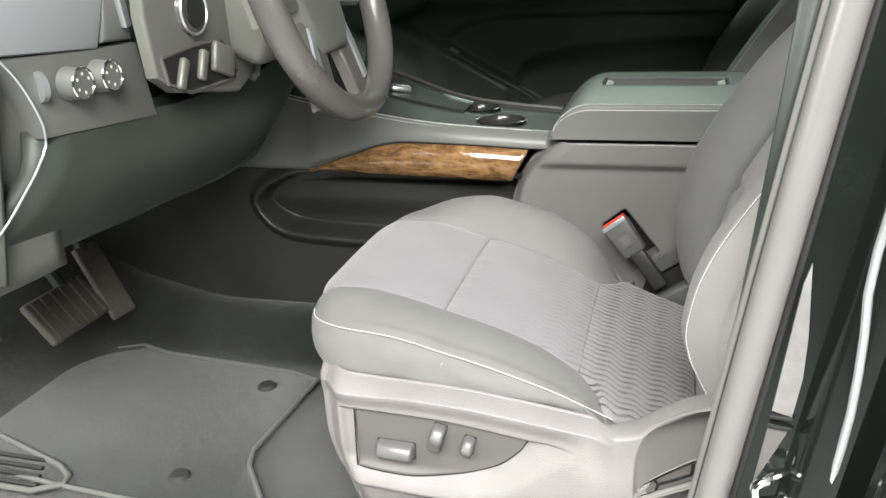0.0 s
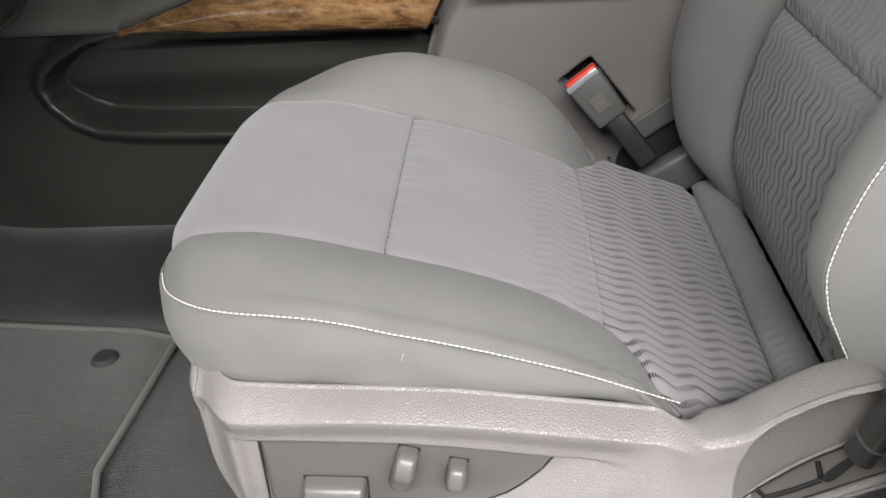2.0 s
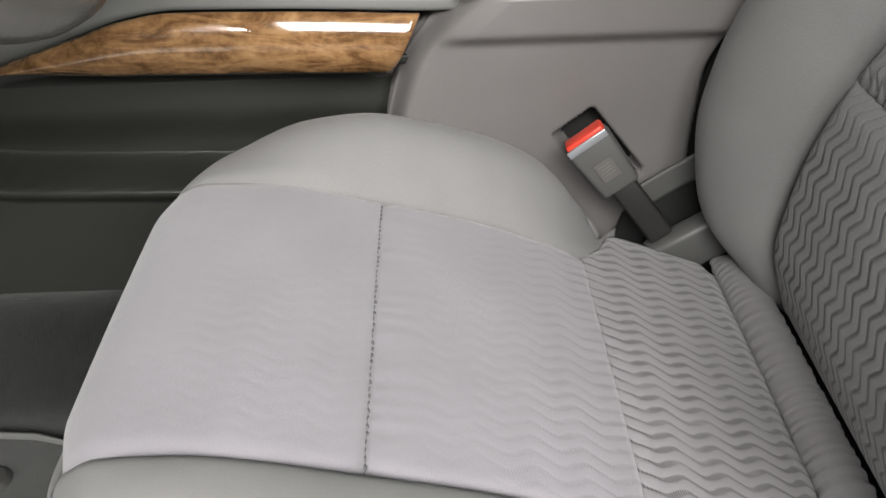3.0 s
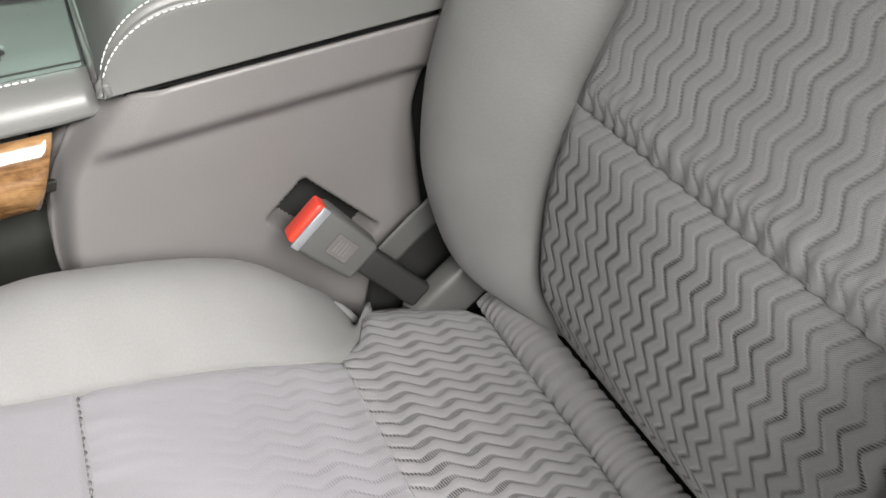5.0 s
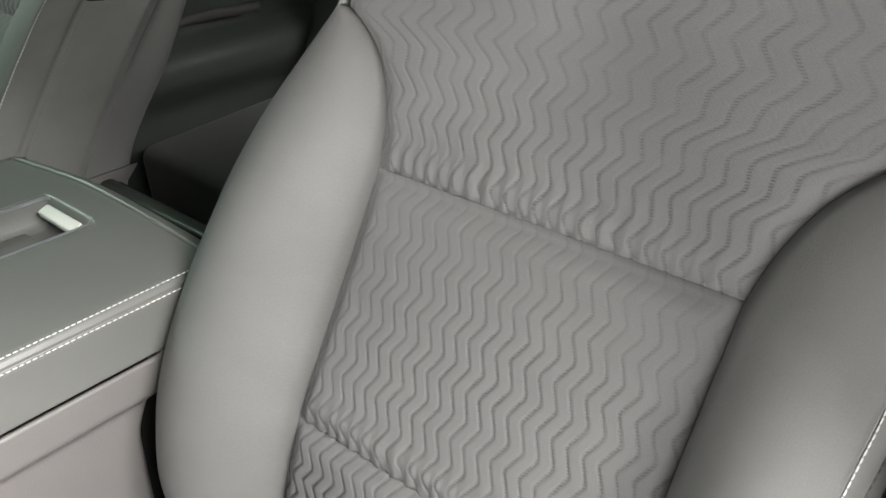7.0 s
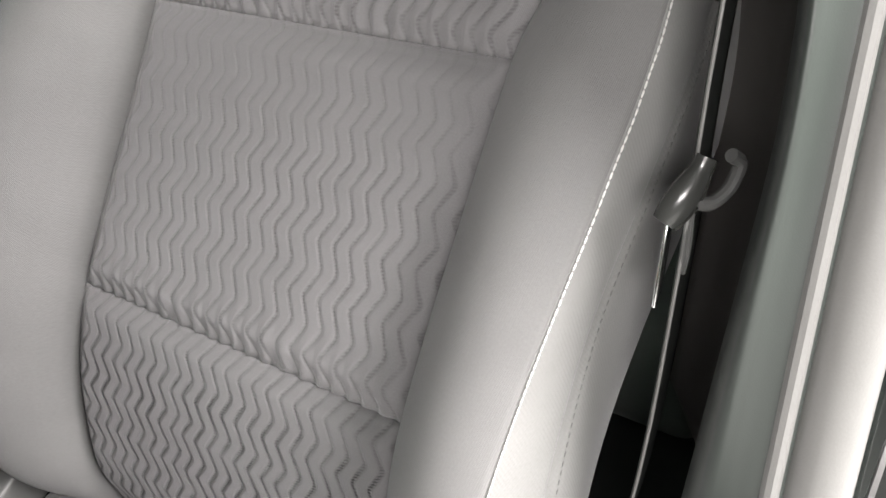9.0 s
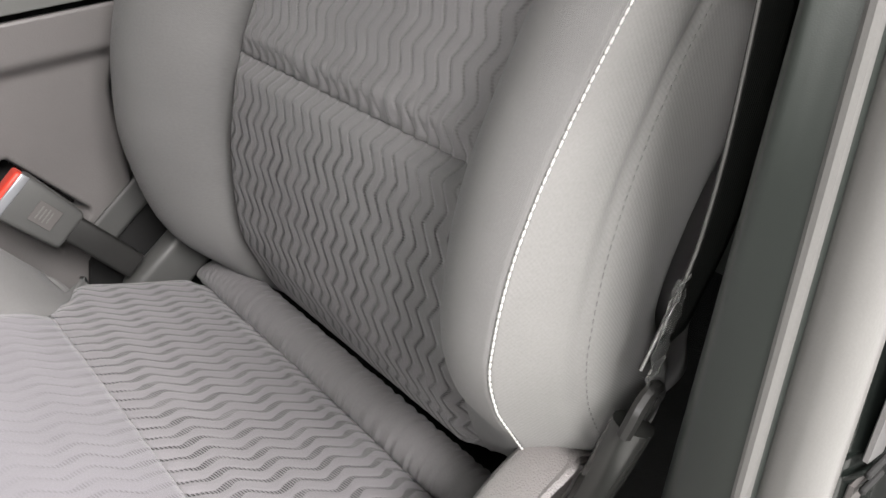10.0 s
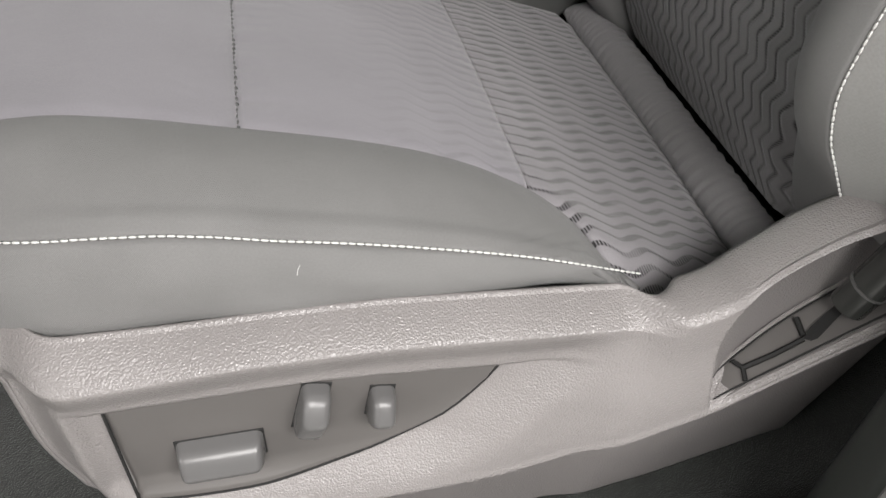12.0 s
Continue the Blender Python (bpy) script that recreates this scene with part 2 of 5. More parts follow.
def carpet_material(name, colour):
    m, nt, b = nodes_of(name, 0.95, 0, 0.1)
    co = nt.nodes.new("ShaderNodeTexCoord").outputs["Object"]
    slow, mid, fine = noise_of(nt, co, 7, 5), noise_of(nt, co, 60, 3), noise_of(nt, co, 650, 3)
    mix = math_node(nt, "ADD", math_node(nt, "MULTIPLY", slow, 0.5), math_node(nt, "ADD", math_node(nt, "MULTIPLY", mid, 0.2), math_node(nt, "MULTIPLY", fine, 0.3)))
    nt.links.new(ramp(nt, mix, [(0.3, shade(colour, 0.45)), (0.5, colour), (0.70, shade(colour, 2.0))]), b.inputs["Base Color"])
    b.inputs["Sheen Weight"].default_value = 0.4
    bump(nt, b, math_node(nt, "ADD", fine, math_node(nt, "MULTIPLY", mid, 0.6)), 0.8, 0.002)
    return m


mat_carpet = carpet_material("grey_carpet", (0.017, 0.0188, 0.017))
mat_mat = carpet_material("floor_mat_carpet_face", (0.0155, 0.0172, 0.0148))


def wood_material():
    m, nt, b = nodes_of("burl_wood", 0.12, 0, 0.6)
    co = nt.nodes.new("ShaderNodeTexCoord").outputs["Object"]
    st = nt.nodes.new("ShaderNodeMapping")
    st.inputs["Scale"].default_value = (14, 30, 46)
    nt.links.new(co, st.inputs[0])
    n1 = add(nt, "ShaderNodeTexNoise", Scale=1.0, Detail=6.0, Roughness=0.62, Distortion=1.6)
    nt.links.new(st.outputs[0], n1.inputs["Vector"])
    n2 = noise_of(nt, co, 160, 4)
    mix = math_node(nt, "ADD", math_node(nt, "MULTIPLY", n1.outputs["Fac"], 0.8), math_node(nt, "MULTIPLY", n2, 0.2))
    nt.links.new(ramp(nt, mix, [(0.28, (0.05, 0.022, 0.008)), (0.42, (0.13, 0.066, 0.027)), (0.55, (0.27, 0.15, 0.066)), (0.72, (0.40, 0.25, 0.12))]),
                 b.inputs["Base Color"])
    b.inputs["Coat Weight"].default_value = 1.0
    b.inputs["Coat Roughness"].default_value = 0.04
    return m


mat_wood = wood_material()


def clear_plastic():
    m, nt, b = nodes_of("clear_film", 0.10, 0, 0.5)
    b.inputs["Base Color"].default_value = (0.9, 0.92, 0.9, 1)
    b.inputs["Transmission Weight"].default_value = 0.94
    b.inputs["IOR"].default_value = 1.12
    return m


mat_film = clear_plastic()
mat_grip = plain("glossy_black_plastic", (0.035, 0.036, 0.034), 0.22, depth=0.0, vary=0.1)


# ---- building helpers ----
def curve(points):
    """A smooth function through (x, y) points, x rising."""
    xs = np.array([p[0] for p in points], float)
    ys = np.array([p[1] for p in points], float)
    h, d = np.diff(xs), np.diff(ys) / np.diff(xs)
    mm = np.zeros(len(xs))
    mm[0], mm[-1] = d[0], d[-1]
    for i in range(1, len(xs) - 1):
        mm[i] = 0 if d[i - 1] * d[i] <= 0 else 2 * d[i - 1] * d[i] / (d[i - 1] + d[i])

    def at(x):
        x = min(max(x, xs[0]), xs[-1])
        i = min(max(int(np.searchsorted(xs, x)) - 1, 0), len(h) - 1)
        t = (x - xs[i]) / h[i]
        a, b2 = t * t * (3 - 2 * t), t * (1 - t)
        return float(ys[i] * (1 - a) + ys[i + 1] * a + h[i] * b2 * (mm[i] * (1 - t) - mm[i + 1] * t))
    return at


def smooth(a, b, x):
    t = min(max((x - a) / (b - a), 0.0), 1.0)
    return t * t * (3 - 2 * t)


def path3(points):
    """A smooth path through 3D points; the parameter runs from 0 to 1 by length."""
    pts = [Vector(p) for p in points]
    ks = [0.0]
    for a, b in zip(pts, pts[1:]):
        ks.append(ks[-1] + (b - a).length)
    fs = [curve([(k / ks[-1], p[i]) for k, p in zip(ks, pts)]) for i in range(3)]
    at = lambda t: Vector((fs[0](t), fs[1](t), fs[2](t)))
    at.length = ks[-1]
    return at


def link(name, verts, faces, material, parent=None, label="", flat=False, uvs=None):
    me = bpy.data.meshes.new(name)
    me.from_pydata([tuple(v) for v in verts], [], faces)
    me.materials.append(material)
    if not flat:
        me.polygons.foreach_set("use_smooth", [True] * len(me.polygons))
    if uvs is not None:
        layer = me.uv_layers.new(name="UVMap")
        for lp in me.loops:
            layer.data[lp.index].uv = uvs[lp.vertex_index]
    me.update()
    ob = new(name, me)
    ob.parent = parent
    if label:
        ob["label"] = label
    return ob


def part(name, bm, material, parent=None, label="", flat=False):
    me = bpy.data.meshes.new(name)
    bmesh.ops.recalc_face_normals(bm, faces=bm.faces)
    bm.to_mesh(me)
    bm.free()
    me.materials.append(material)
    if not flat:
        me.polygons.foreach_set("use_smooth", [True] * len(me.polygons))
        me.set_sharp_from_angle(angle=radians(35))
    ob = new(name, me)
    ob.parent = parent
    if label:
        ob["label"] = label
    return ob


def sheet(name, fn, nu, nv, material, parent=None, label="", uv=None, thick=0.005, toward=None):
    """A sheet of fn(u, v), u and v from 0 to 1, with its thickness behind it."""
    verts = [Vector(fn(i / nu, j / nv)) for j in range(nv + 1) for i in range(nu + 1)]
    uvs = [uv(i / nu, j / nv) for j in range(nv + 1) for i in range(nu + 1)] if uv else None
    faces = []
    for j in range(nv):
        for i in range(nu):
            a = j * (nu + 1) + i
            faces.append((a, a + 1, a + nu + 2, a + nu + 1))
    if toward is not None:
        total = Vector((0, 0, 0))
        for q in faces[:: max(1, len(faces) // 400)]:
            total += (verts[q[1]] - verts[q[0]]).cross(verts[q[3]] - verts[q[0]])
        if total.dot(Vector(toward)) < 0:
            faces = [q[::-1] for q in faces]
    ob = link(name, verts, faces, material, parent, label, uvs=uvs)
    if thick:
        md = ob.modifiers.new("thickness", "SOLIDIFY")
        md.thickness, md.offset = thick, -1
    return ob


def flip(fn):
    return lambda u, v: fn(1 - u, v)


def tube_mesh(bm, pts, radius, sides=10, squash=1.0, caps=True):
    """Sweeps a round section along points into bm; radius: a number, or a function of 0..1."""
    pts = [Vector(p) for p in pts]
    rings, n = [], len(pts)
    ref = Vector((0, 0, 1))
    for i, p in enumerate(pts):
        d = (pts[min(i + 1, n - 1)] - pts[max(i - 1, 0)]).normalized()
        a = ref - d * ref.dot(d)
        if a.length < 0.05:
            a = Vector((0, 1, 0)) - d * d.y
        a.normalize()
        ref = a
        b = d.cross(a)
        r = radius(i / (n - 1)) if callable(radius) else radius
        rings.append([bm.verts.new(p + (a * math.cos(2 * math.pi * k / sides) + b * squash * math.sin(2 * math.pi * k / sides)) * r) for k in range(sides)])
    for r0, r1 in zip(rings, rings[1:]):
        for k in range(sides):
            bm.faces.new((r0[k], r0[(k + 1) % sides], r1[(k + 1) % sides], r1[k]))
    if caps:
        bm.faces.new(rings[0][::-1])
        bm.faces.new(rings[-1])


def tube(name, pts, radius, material, parent=None, label="", sides=10, squash=1.0, samples=0):
    if samples:
        f = path3(pts)
        pts = [f(i / samples) for i in range(samples + 1)]
    bm = bmesh.new()
    tube_mesh(bm, pts, radius, sides, squash)
    return part(name, bm, material, parent, label)


def box_mesh(bm, sx, sy, sz, m=Matrix(), bevel=0.0, segments=3, taper=(1, 1)):
    got = bmesh.ops.create_cube(bm, size=1.0)["verts"]
    for v in got:
        k = taper[0] + (taper[1] - taper[0]) * (v.co.z + 0.5)
        v.co = Vector((v.co.x * sx * k, v.co.y * sy * k, v.co.z * sz))
    if bevel:
        edges = list({e for v in got for e in v.link_edges})
        out = bmesh.ops.bevel(bm, geom=edges, offset=bevel, segments=segments, profile=0.5, affect="EDGES")
        got = list({v for f in out["faces"] for v in f.verts} | {v for v in got if v.is_valid})
    for v in got:
        v.co = m @ v.co


def block(name, size, m, material, parent=None, label="", bevel=0.004, segments=3, taper=(1, 1)):
    bm = bmesh.new()
    box_mesh(bm, *size, m, bevel, segments, taper)
    return part(name, bm, material, parent, label)


def prism(name, outline, depth, m, material, parent=None, label="", bevel=0.0, segments=2):
    """An outline in x and y, drawn out by depth along z, placed by m."""
    bm = bmesh.new()
    low = [bm.verts.new((x, y, 0)) for x, y in outline]
    f = bm.faces.new(low)
    up = bmesh.ops.extrude_face_region(bm, geom=[f])
    top = [g for g in up["geom"] if isinstance(g, bmesh.types.BMVert)]
    for v in top:
        v.co.z += depth
    if bevel:
        rim = [e for e in bm.edges if all(v in top for v in e.verts)]
        bmesh.ops.bevel(bm, geom=rim, offset=bevel, segments=segments, profile=0.5, affect="EDGES")
    bmesh.ops.transform(bm, matrix=m, verts=bm.verts)
    return part(name, bm, material, parent, label)


def thing(name, label, category, group="", kind="", at=(0, 0, 0)):
    ob = tagged(new(name), label, category, group, kind)
    ob.location = at
    return ob


def threads(name, f, pitch, length, radius, material, parent, label="", push=None, slant=0.0):
    """A seam of short threads along a path f."""
    verts, faces = [], []
    n = max(2, int(f.length / pitch))
    for i in range(n):
        t = (i + 0.5) / n
        p = f(t)
        d = (f(min(t + 0.004, 1)) - f(max(t - 0.004, 0))).normalized()
        up = push(t) if push else Vector((0, 0, 1))
        side = d.cross(up).normalized()
        up = side.cross(d).normalized()
        d2 = (d + side * slant).normalized()
        s2 = d2.cross(up).normalized()
        base = len(verts)
        for a, wide in ((-0.5, 0.45), (-0.25, 1.0), (0.25, 1.0), (0.5, 0.45)):
            c = p + d2 * a * length
            for q, r in ((1, 0), (0, 1), (-1, 0), (0, -0.6)):
                verts.append(c + s2 * radius * wide * q + up * radius * wide * r)
        for k in range(3):
            for q in range(4):
                a, b = base + 4 * k + q, base + 4 * k + (q + 1) % 4
                faces.append((a, b, b + 4, a + 4))
        faces.append((base + 3, base + 2, base + 1, base))
        faces.append((base + 12, base + 13, base + 14, base + 15))
    return link(name, verts, faces, material, parent, label)


# ---- driver seat ----
YC = 1.138          # middle of the cushion
YB = 1.120          # middle of the backrest
cushion_z = curve([(-0.47, 0.23), (-0.447, 0.290), (-0.436, 0.316), (-0.41, 0.329), (-0.36, 0.328), (-0.26, 0.304), (-0.17, 0.277), (-0.08, 0.236), (0.0, 0.200), (0.094, 0.166), (0.16, 0.146)])
bolster_h = curve([(-0.46, 0.0), (-0.43, 0.004), (-0.40, 0.012), (-0.34, 0.025), (-0.25, 0.032), (-0.17, 0.031), (-0.13, 0.028), (-0.10, 0.023), (-0.07, 0.016), (-0.045, 0.007), (-0.03, 0.0), (0.2, 0.0)])
stitch_w = curve([(-0.440, 0.160), (-0.424, 0.190), (-0.398, 0.213), (-0.36, 0.226), (-0.31, 0.230), (-0.15, 0.232), (-0.08, 0.232), (-0.033, 0.226)])
stitch_z = curve([(-0.44, 0.300), (-0.40, 0.308), (-0.34, 0.309), (-0.28, 0.301), (-0.24, 0.2905), (-0.2, 0.281), (-0.16, 0.2695), (-0.12, 0.257), (-0.08, 0.242), (-0.05, 0.227), (-0.033, 0.217)])
under_z = curve([(-0.45, 0.238), (-0.40, 0.243), (-0.33, 0.245), (-0.28, 0.245), (-0.24, 0.244), (-0.2, 0.239), (-0.16, 0.233), (-0.12, 0.230), (-0.08, 0.225), (-0.05, 0.216), (-0.033, 0.208)])
inner_w = curve([(-0.46, 0.141), (-0.10, 0.142), (-0.075, 0.147), (-0.055, 0.172), (-0.043, 0.205), (-0.033, 0.228)])
back_x = curve([(0.14, 0.140), (0.17, 0.118), (0.20, 0.102), (0.26, 0.087), (0.32, 0.091), (0.38, 0.102), (0.412, 0.113), (0.47, 0.143), (0.53, 0.178), (0.607, 0.222), (0.70, 0.276), (0.80, 0.334), (0.92, 0.40), (1.02, 0.44)])
far_h = curve([(0.16, 0.0), (0.20, 0.020), (0.24, 0.040), (0.28, 0.052), (0.34, 0.062), (0.45, 0.066), (0.54, 0.062), (0.60, 0.052), (0.65, 0.036), (0.69, 0.018), (0.715, 0.006), (0.76, 0.0), (1.1, 0.0)])
near_h = curve([(0.16, -0.02), (0.24, 0.0), (0.276, 0.016), (0.31, 0.040), (0.35, 0.055), (0.45, 0.060), (0.54, 0.057), (0.60, 0.050), (0.65, 0.036), (0.69, 0.018), (0.715, 0.006), (0.76, 0.0), (1.1, 0.0)])
back_inner = curve([(0.15, 0.140), (0.20, 0.150), (0.26, 0.157), (0.32, 0.158), (0.42, 0.152), (0.60, 0.154), (0.63, 0.160), (0.66, 0.173), (0.685, 0.194), (0.70, 0.215), (0.712, 0.238)])


def pillow(u, v, du, dv, edge=0.012, drop=0.005):
    """How far cloth dips towards its seams; du, dv: the panel's size."""
    d = min(u * du, (1 - u) * du, v * dv, (1 - v) * dv)
    return -drop * (1 - smooth(0, edge, d)) ** 1.0 if edge else 0


bolster_end = curve([(0.10, -0.090), (0.142, -0.080), (0.160, -0.063), (0.180, -0.052), (0.205, -0.043), (0.229, -0.032)])


def far_extra(x, side):
    """The bolster on the console side is the wider one."""
    return 0.024 * smooth(-0.42, -0.33, x) * (1 - smooth(-0.14, -0.05, x)) if side > 0 else 0.0


def seat_cushion(seat):
    def insert(x0, x1, w0, w1, name, mat, label, wrinkle=0.0, ends=(0.003, 0.004)):
        def f(u, v):
            x = x0 + (x1 - x0) * u
            w = -w0(x) + (w0(x) + w1(x)) * v
            lift = pillow(0.5, v, abs(x1 - x0), 0.3, 0.014, 0.004) + 0.0036 * max(-0.1, 1 - (w / 0.15) ** 2)
            lift -= ends[0] * (1 - smooth(0, 0.014, u * (x1 - x0))) + ends[1] * (1 - smooth(0, 0.018, (1 - u) * (x1 - x0)))
            r = wrinkle * 0.0016 * math.sin(w * 330 + 3 * math.sin(w * 71)) * (1 - smooth(0.0, 0.30, u))
            r2 = wrinkle * 0.0014 * math.sin(w * 290 + 2 * math.sin(w * 53)) * smooth(0.75, 1.0, u)
            lift -= 0.014 * smooth(0.185, 0.230, abs(w))
            return (x, YC + w, cushion_z(x) + lift + (r + r2) * smooth(0, 0.06, v) * smooth(0, 0.06, 1 - v))
        uv = lambda u, v: ((w0(x0 + (x1 - x0) * u) + w1(x0 + (x1 - x0) * u)) * v - w0(x0 + (x1 - x0) * u), x0 + (x1 - x0) * u)
        return sheet(name, f, 44, 70, mat, seat, label, uv, toward=(0, 0, 1))

    c = lambda x: 0.148
    insert(-0.26, -0.08, c, c, "cushion_middle_panel", mat_seat_cloth_worn, "worn pale zigzag cloth panel", 0.3)
    wide = curve([(-0.09, 0.147), (-0.06, 0.168), (-0.043, 0.205), (-0.03, 0.226), (0.0, 0.228), (0.06, 0.215), (0.10, 0.203), (0.14, 0.20)])
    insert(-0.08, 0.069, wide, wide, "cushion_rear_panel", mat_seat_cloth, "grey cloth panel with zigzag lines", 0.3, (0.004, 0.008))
    # the front panel rolls over the front edge
    prof = path3([(-0.26, 0, 0.304), (-0.36, 0, 0.328), (-0.41, 0, 0.329), (-0.443, 0, 0.315), (-0.454, 0, 0.286)])

    def front(u, v):
        p = prof(u)
        w = (-1 + 2 * v) * (0.147 + 0.012 * smooth(0.75, 1, u))
        return (p.x + 0.016 * smooth(0.10, 0.16, abs(w)) * smooth(0.6, 1, u), YC + w, p.z + pillow(min(u, 0.5), v, 0.2, 0.28, 0.014, 0.0035) + 0.0036 * (1 - (w / 0.15) ** 2))
    sheet("cushion_front_panel", flip(front), 34, 50, mat_seat_cloth_worn, seat, "worn pale zigzag cloth panel", lambda u, v: (-0.143 + 0.286 * v, -0.26 - 0.2 * (1 - u)), toward=(0, 0, 1))
    # gathered roll at the rear of the cushion
    def roll(u, v):
        a = math.pi * (1.10 * u - 0.10)
        w = (-1 + 2 * v) * 0.212
        gather = (math.sin(w * 610 + 5 * math.sin(w * 37)) + 0.6 * math.sin(w * 1021 + 3 * math.sin(w * 83))) * (0.25 + 0.75 * smooth(0.2, 0.9, abs(math.cos(a))))
        end = 1 - 0.5 * smooth(0.19, 0.212, abs(w))
        return (0.0905 - (0.0205 + 0.0008 * gather) * math.cos(a), YC + w, cushion_z(0.085) - 0.002 + (0.0195 * end + 0.0018 * gather * smooth(0.30, 0.75, u)) * math.sin(a))
    sheet("cushion_rear_roll", roll, 18, 240, mat_roll, seat, "gathered cloth roll", lambda u, v: (u * 0.07, v * 0.4), toward=(0, 0, 1))
    for side in (-1, 1):
        def bol(u, v, side=side):
            x = -0.440 + 0.407 * u
            a, b = inner_w(x), stitch_w(x) + far_extra(x, side)
            w = a + (b - a) * v
            h = bolster_h(x) * math.sin(math.pi * v ** (0.8 if side < 0 else 1.15)) ** (0.85 + 0.5 * smooth(-0.14, -0.07, x)) if 0 < v < 1 else 0.0
            h *= 1 if side > 0 else 1 - 0.54 * smooth(-0.42, -0.32, x)
            if side > 0:
                h *= 1 + 0.75 * smooth(-0.40, -0.24, x) * (1 - smooth(-0.12, -0.05, x))
            h *= smooth(-0.004, 0.052, bolster_end(w) - x)
            z = cushion_z(x) * (1 - v) + stitch_z(x) * v + h
            z -= 0.004 * (1 - smooth(0.0, 0.022, bolster_end(w) - x)) * (1 - smooth(0.80, 1.0, v))
            if side > 0:
                z -= 0.013 * smooth(-0.10, -0.035, x) * v
            d = min(v * (b - a), (1 - v) * (b - a))
            z -= 0.005 * (1 - smooth(0, 0.012, d)) * (1 if v < 0.5 else 0.0)
            z -= 0.022 * smooth(0.92, 1.0, u) * v if side < 0 else 0.036 * smooth(0.90, 1.0, u) * smooth(0.2, 0.7, v)
            z += 0.0016 * math.exp(-((v - 0.90) / 0.035) ** 2) * smooth(0.1, 0.3, u)
            pull = smooth(0.72, 0.9, u) * (1 - smooth(0.93, 1.0, u)) * smooth(0.55, 0.95, v)
            z += (0.0028 if side < 0 else 0.0) * math.sin(x * 420 + 40 * v * v) * pull
            return (x, YC + side * w, z)
        sheet("cushion_bolster", bol, 90, 26, mat_cloth_side, seat, "smooth grey cloth bolster", lambda u, v: (u * 0.41, v * 0.11), toward=(0, 0, 1))

        # side cloth from the stitched seam down to the plastic
        edge_x = [-0.440, -0.424, -0.395, -0.36, -0.31, -0.24, -0.2, -0.16, -0.12, -0.08, -0.05, -0.031]
        top = path3([(-0.454, YC + side * 0.09, 0.288), (-0.450, YC + side * 0.130, 0.294)] + [(x, YC + side * (stitch_w(x) + far_extra(x, side)), stitch_z(x)) for x in edge_x])
        low = path3([(-0.438, YC + side * 0.09, 0.240), (-0.436, YC + side * 0.130, 0.240)] + [(x + 0.012 * (1 - smooth(-0.43, -0.36, x)), YC + side * (stitch_w(x) + far_extra(x, side) - 0.002), under_z(x) - 0.003) for x in edge_x])

        def skirt(u, v, side=side, top=top, low=low):
            p = top(u) * (1 - v) + low(u) * v
            d = (top(min(u + 0.02, 1)) - top(max(u - 0.02, 0))).normalized()
            out = Vector((d.y, -d.x, 0)) * (-side)
            out = out.normalized() if out.length else Vector((-1, 0, 0))
            k = 0.013 * math.sin(math.pi * min(1.0, v)) ** 0.8 * (1 - smooth(0.70, 1, u))
            k += 0.006 * smooth(0.45, 0.95, v) * (1 - smooth(0.60, 0.80, u)) * smooth(0.10, 0.25, u)
            k += 0.0015 * math.sin(u * 31) * math.sin(v * 5) - 0.004 * smooth(0.80, 1.0, v) * (1 - smooth(0.75, 0.95, u))
            p.z -= (0.022 if side < 0 else 0.040) * smooth(0.92, 1.0, u) + (0.013 * smooth(-0.10, -0.035, p.x) * (1 - v) if side > 0 else 0.0)
            return p + out * k
        sheet("cushion_skirt", skirt, 110, 16, mat_cloth_side, seat, "grey cloth side band", lambda u, v: (u * 0.55, v * 0.08), toward=(-0.5, side, 0))
        if side > 0:
            continue
        seam = path3([top(0.13 + 0.87 * i / 14) + Vector((0, side * 0.0010, 0.0012)) for i in range(15)])
        threads("seam_thread", seam, 0.0045, 0.0041, 0.00075, mat_thread, seat, "white contrast stitching", push=lambda t, side=side: Vector((0, side, 0.8)))
    # sewn cross seam
    for x in (-0.26,):
        f = path3([(x, YC - 0.14 + 0.28 * i / 10, cushion_z(x) - 0.0035 + 0.0036 * (1 - ((-0.14 + 0.28 * i / 10) / 0.15) ** 2)) for i in range(11)])
        threads("cross_seam_thread", f, 0.006, 0.0045, 0.0012, mat_thread_dark, seat)
    # foam body under the cloth
    bm = bmesh.new()
    box_mesh(bm, 0.44, 0.38, 0.07, pose(-0.19, YC, 0.195, 0, 18, 0), 0.02)
    part("cushion_foam", bm, mat_cloth_side, seat)


near_outer = curve([(0.15, 0.170), (0.20, 0.205), (0.24, 0.222), (0.28, 0.228), (0.32, 0.226), (0.45, 0.235), (0.50, 0.240), (0.55, 0.245), (0.60, 0.248), (0.65, 0.244), (0.70, 0.237), (0.75, 0.232), (1.1, 0.228)])
far_outer = curve([(0.15, 0.175), (0.18, 0.216), (0.22, 0.252), (0.26, 0.278), (0.32, 0.291), (0.45, 0.292), (0.55, 0.284), (0.62, 0.270), (0.68, 0.253), (0.712, 0.246), (1.1, 0.236)])


def back_outer(z, side):
    return near_outer(z) if side < 0 else far_outer(z)


def back_h(z, side):
    return near_h(z) if side < 0 else far_h(z)


def back_turn(side):
    return 0.65 if side < 0 else 0.86


def back_point(z, w, lift):
    dx = (back_x(z + 0.01) - back_x(z - 0.01)) / 0.02
    n = Vector((-1, 0, dx)).normalized()
    return Vector((back_x(z), YB + w, z)) + n * lift


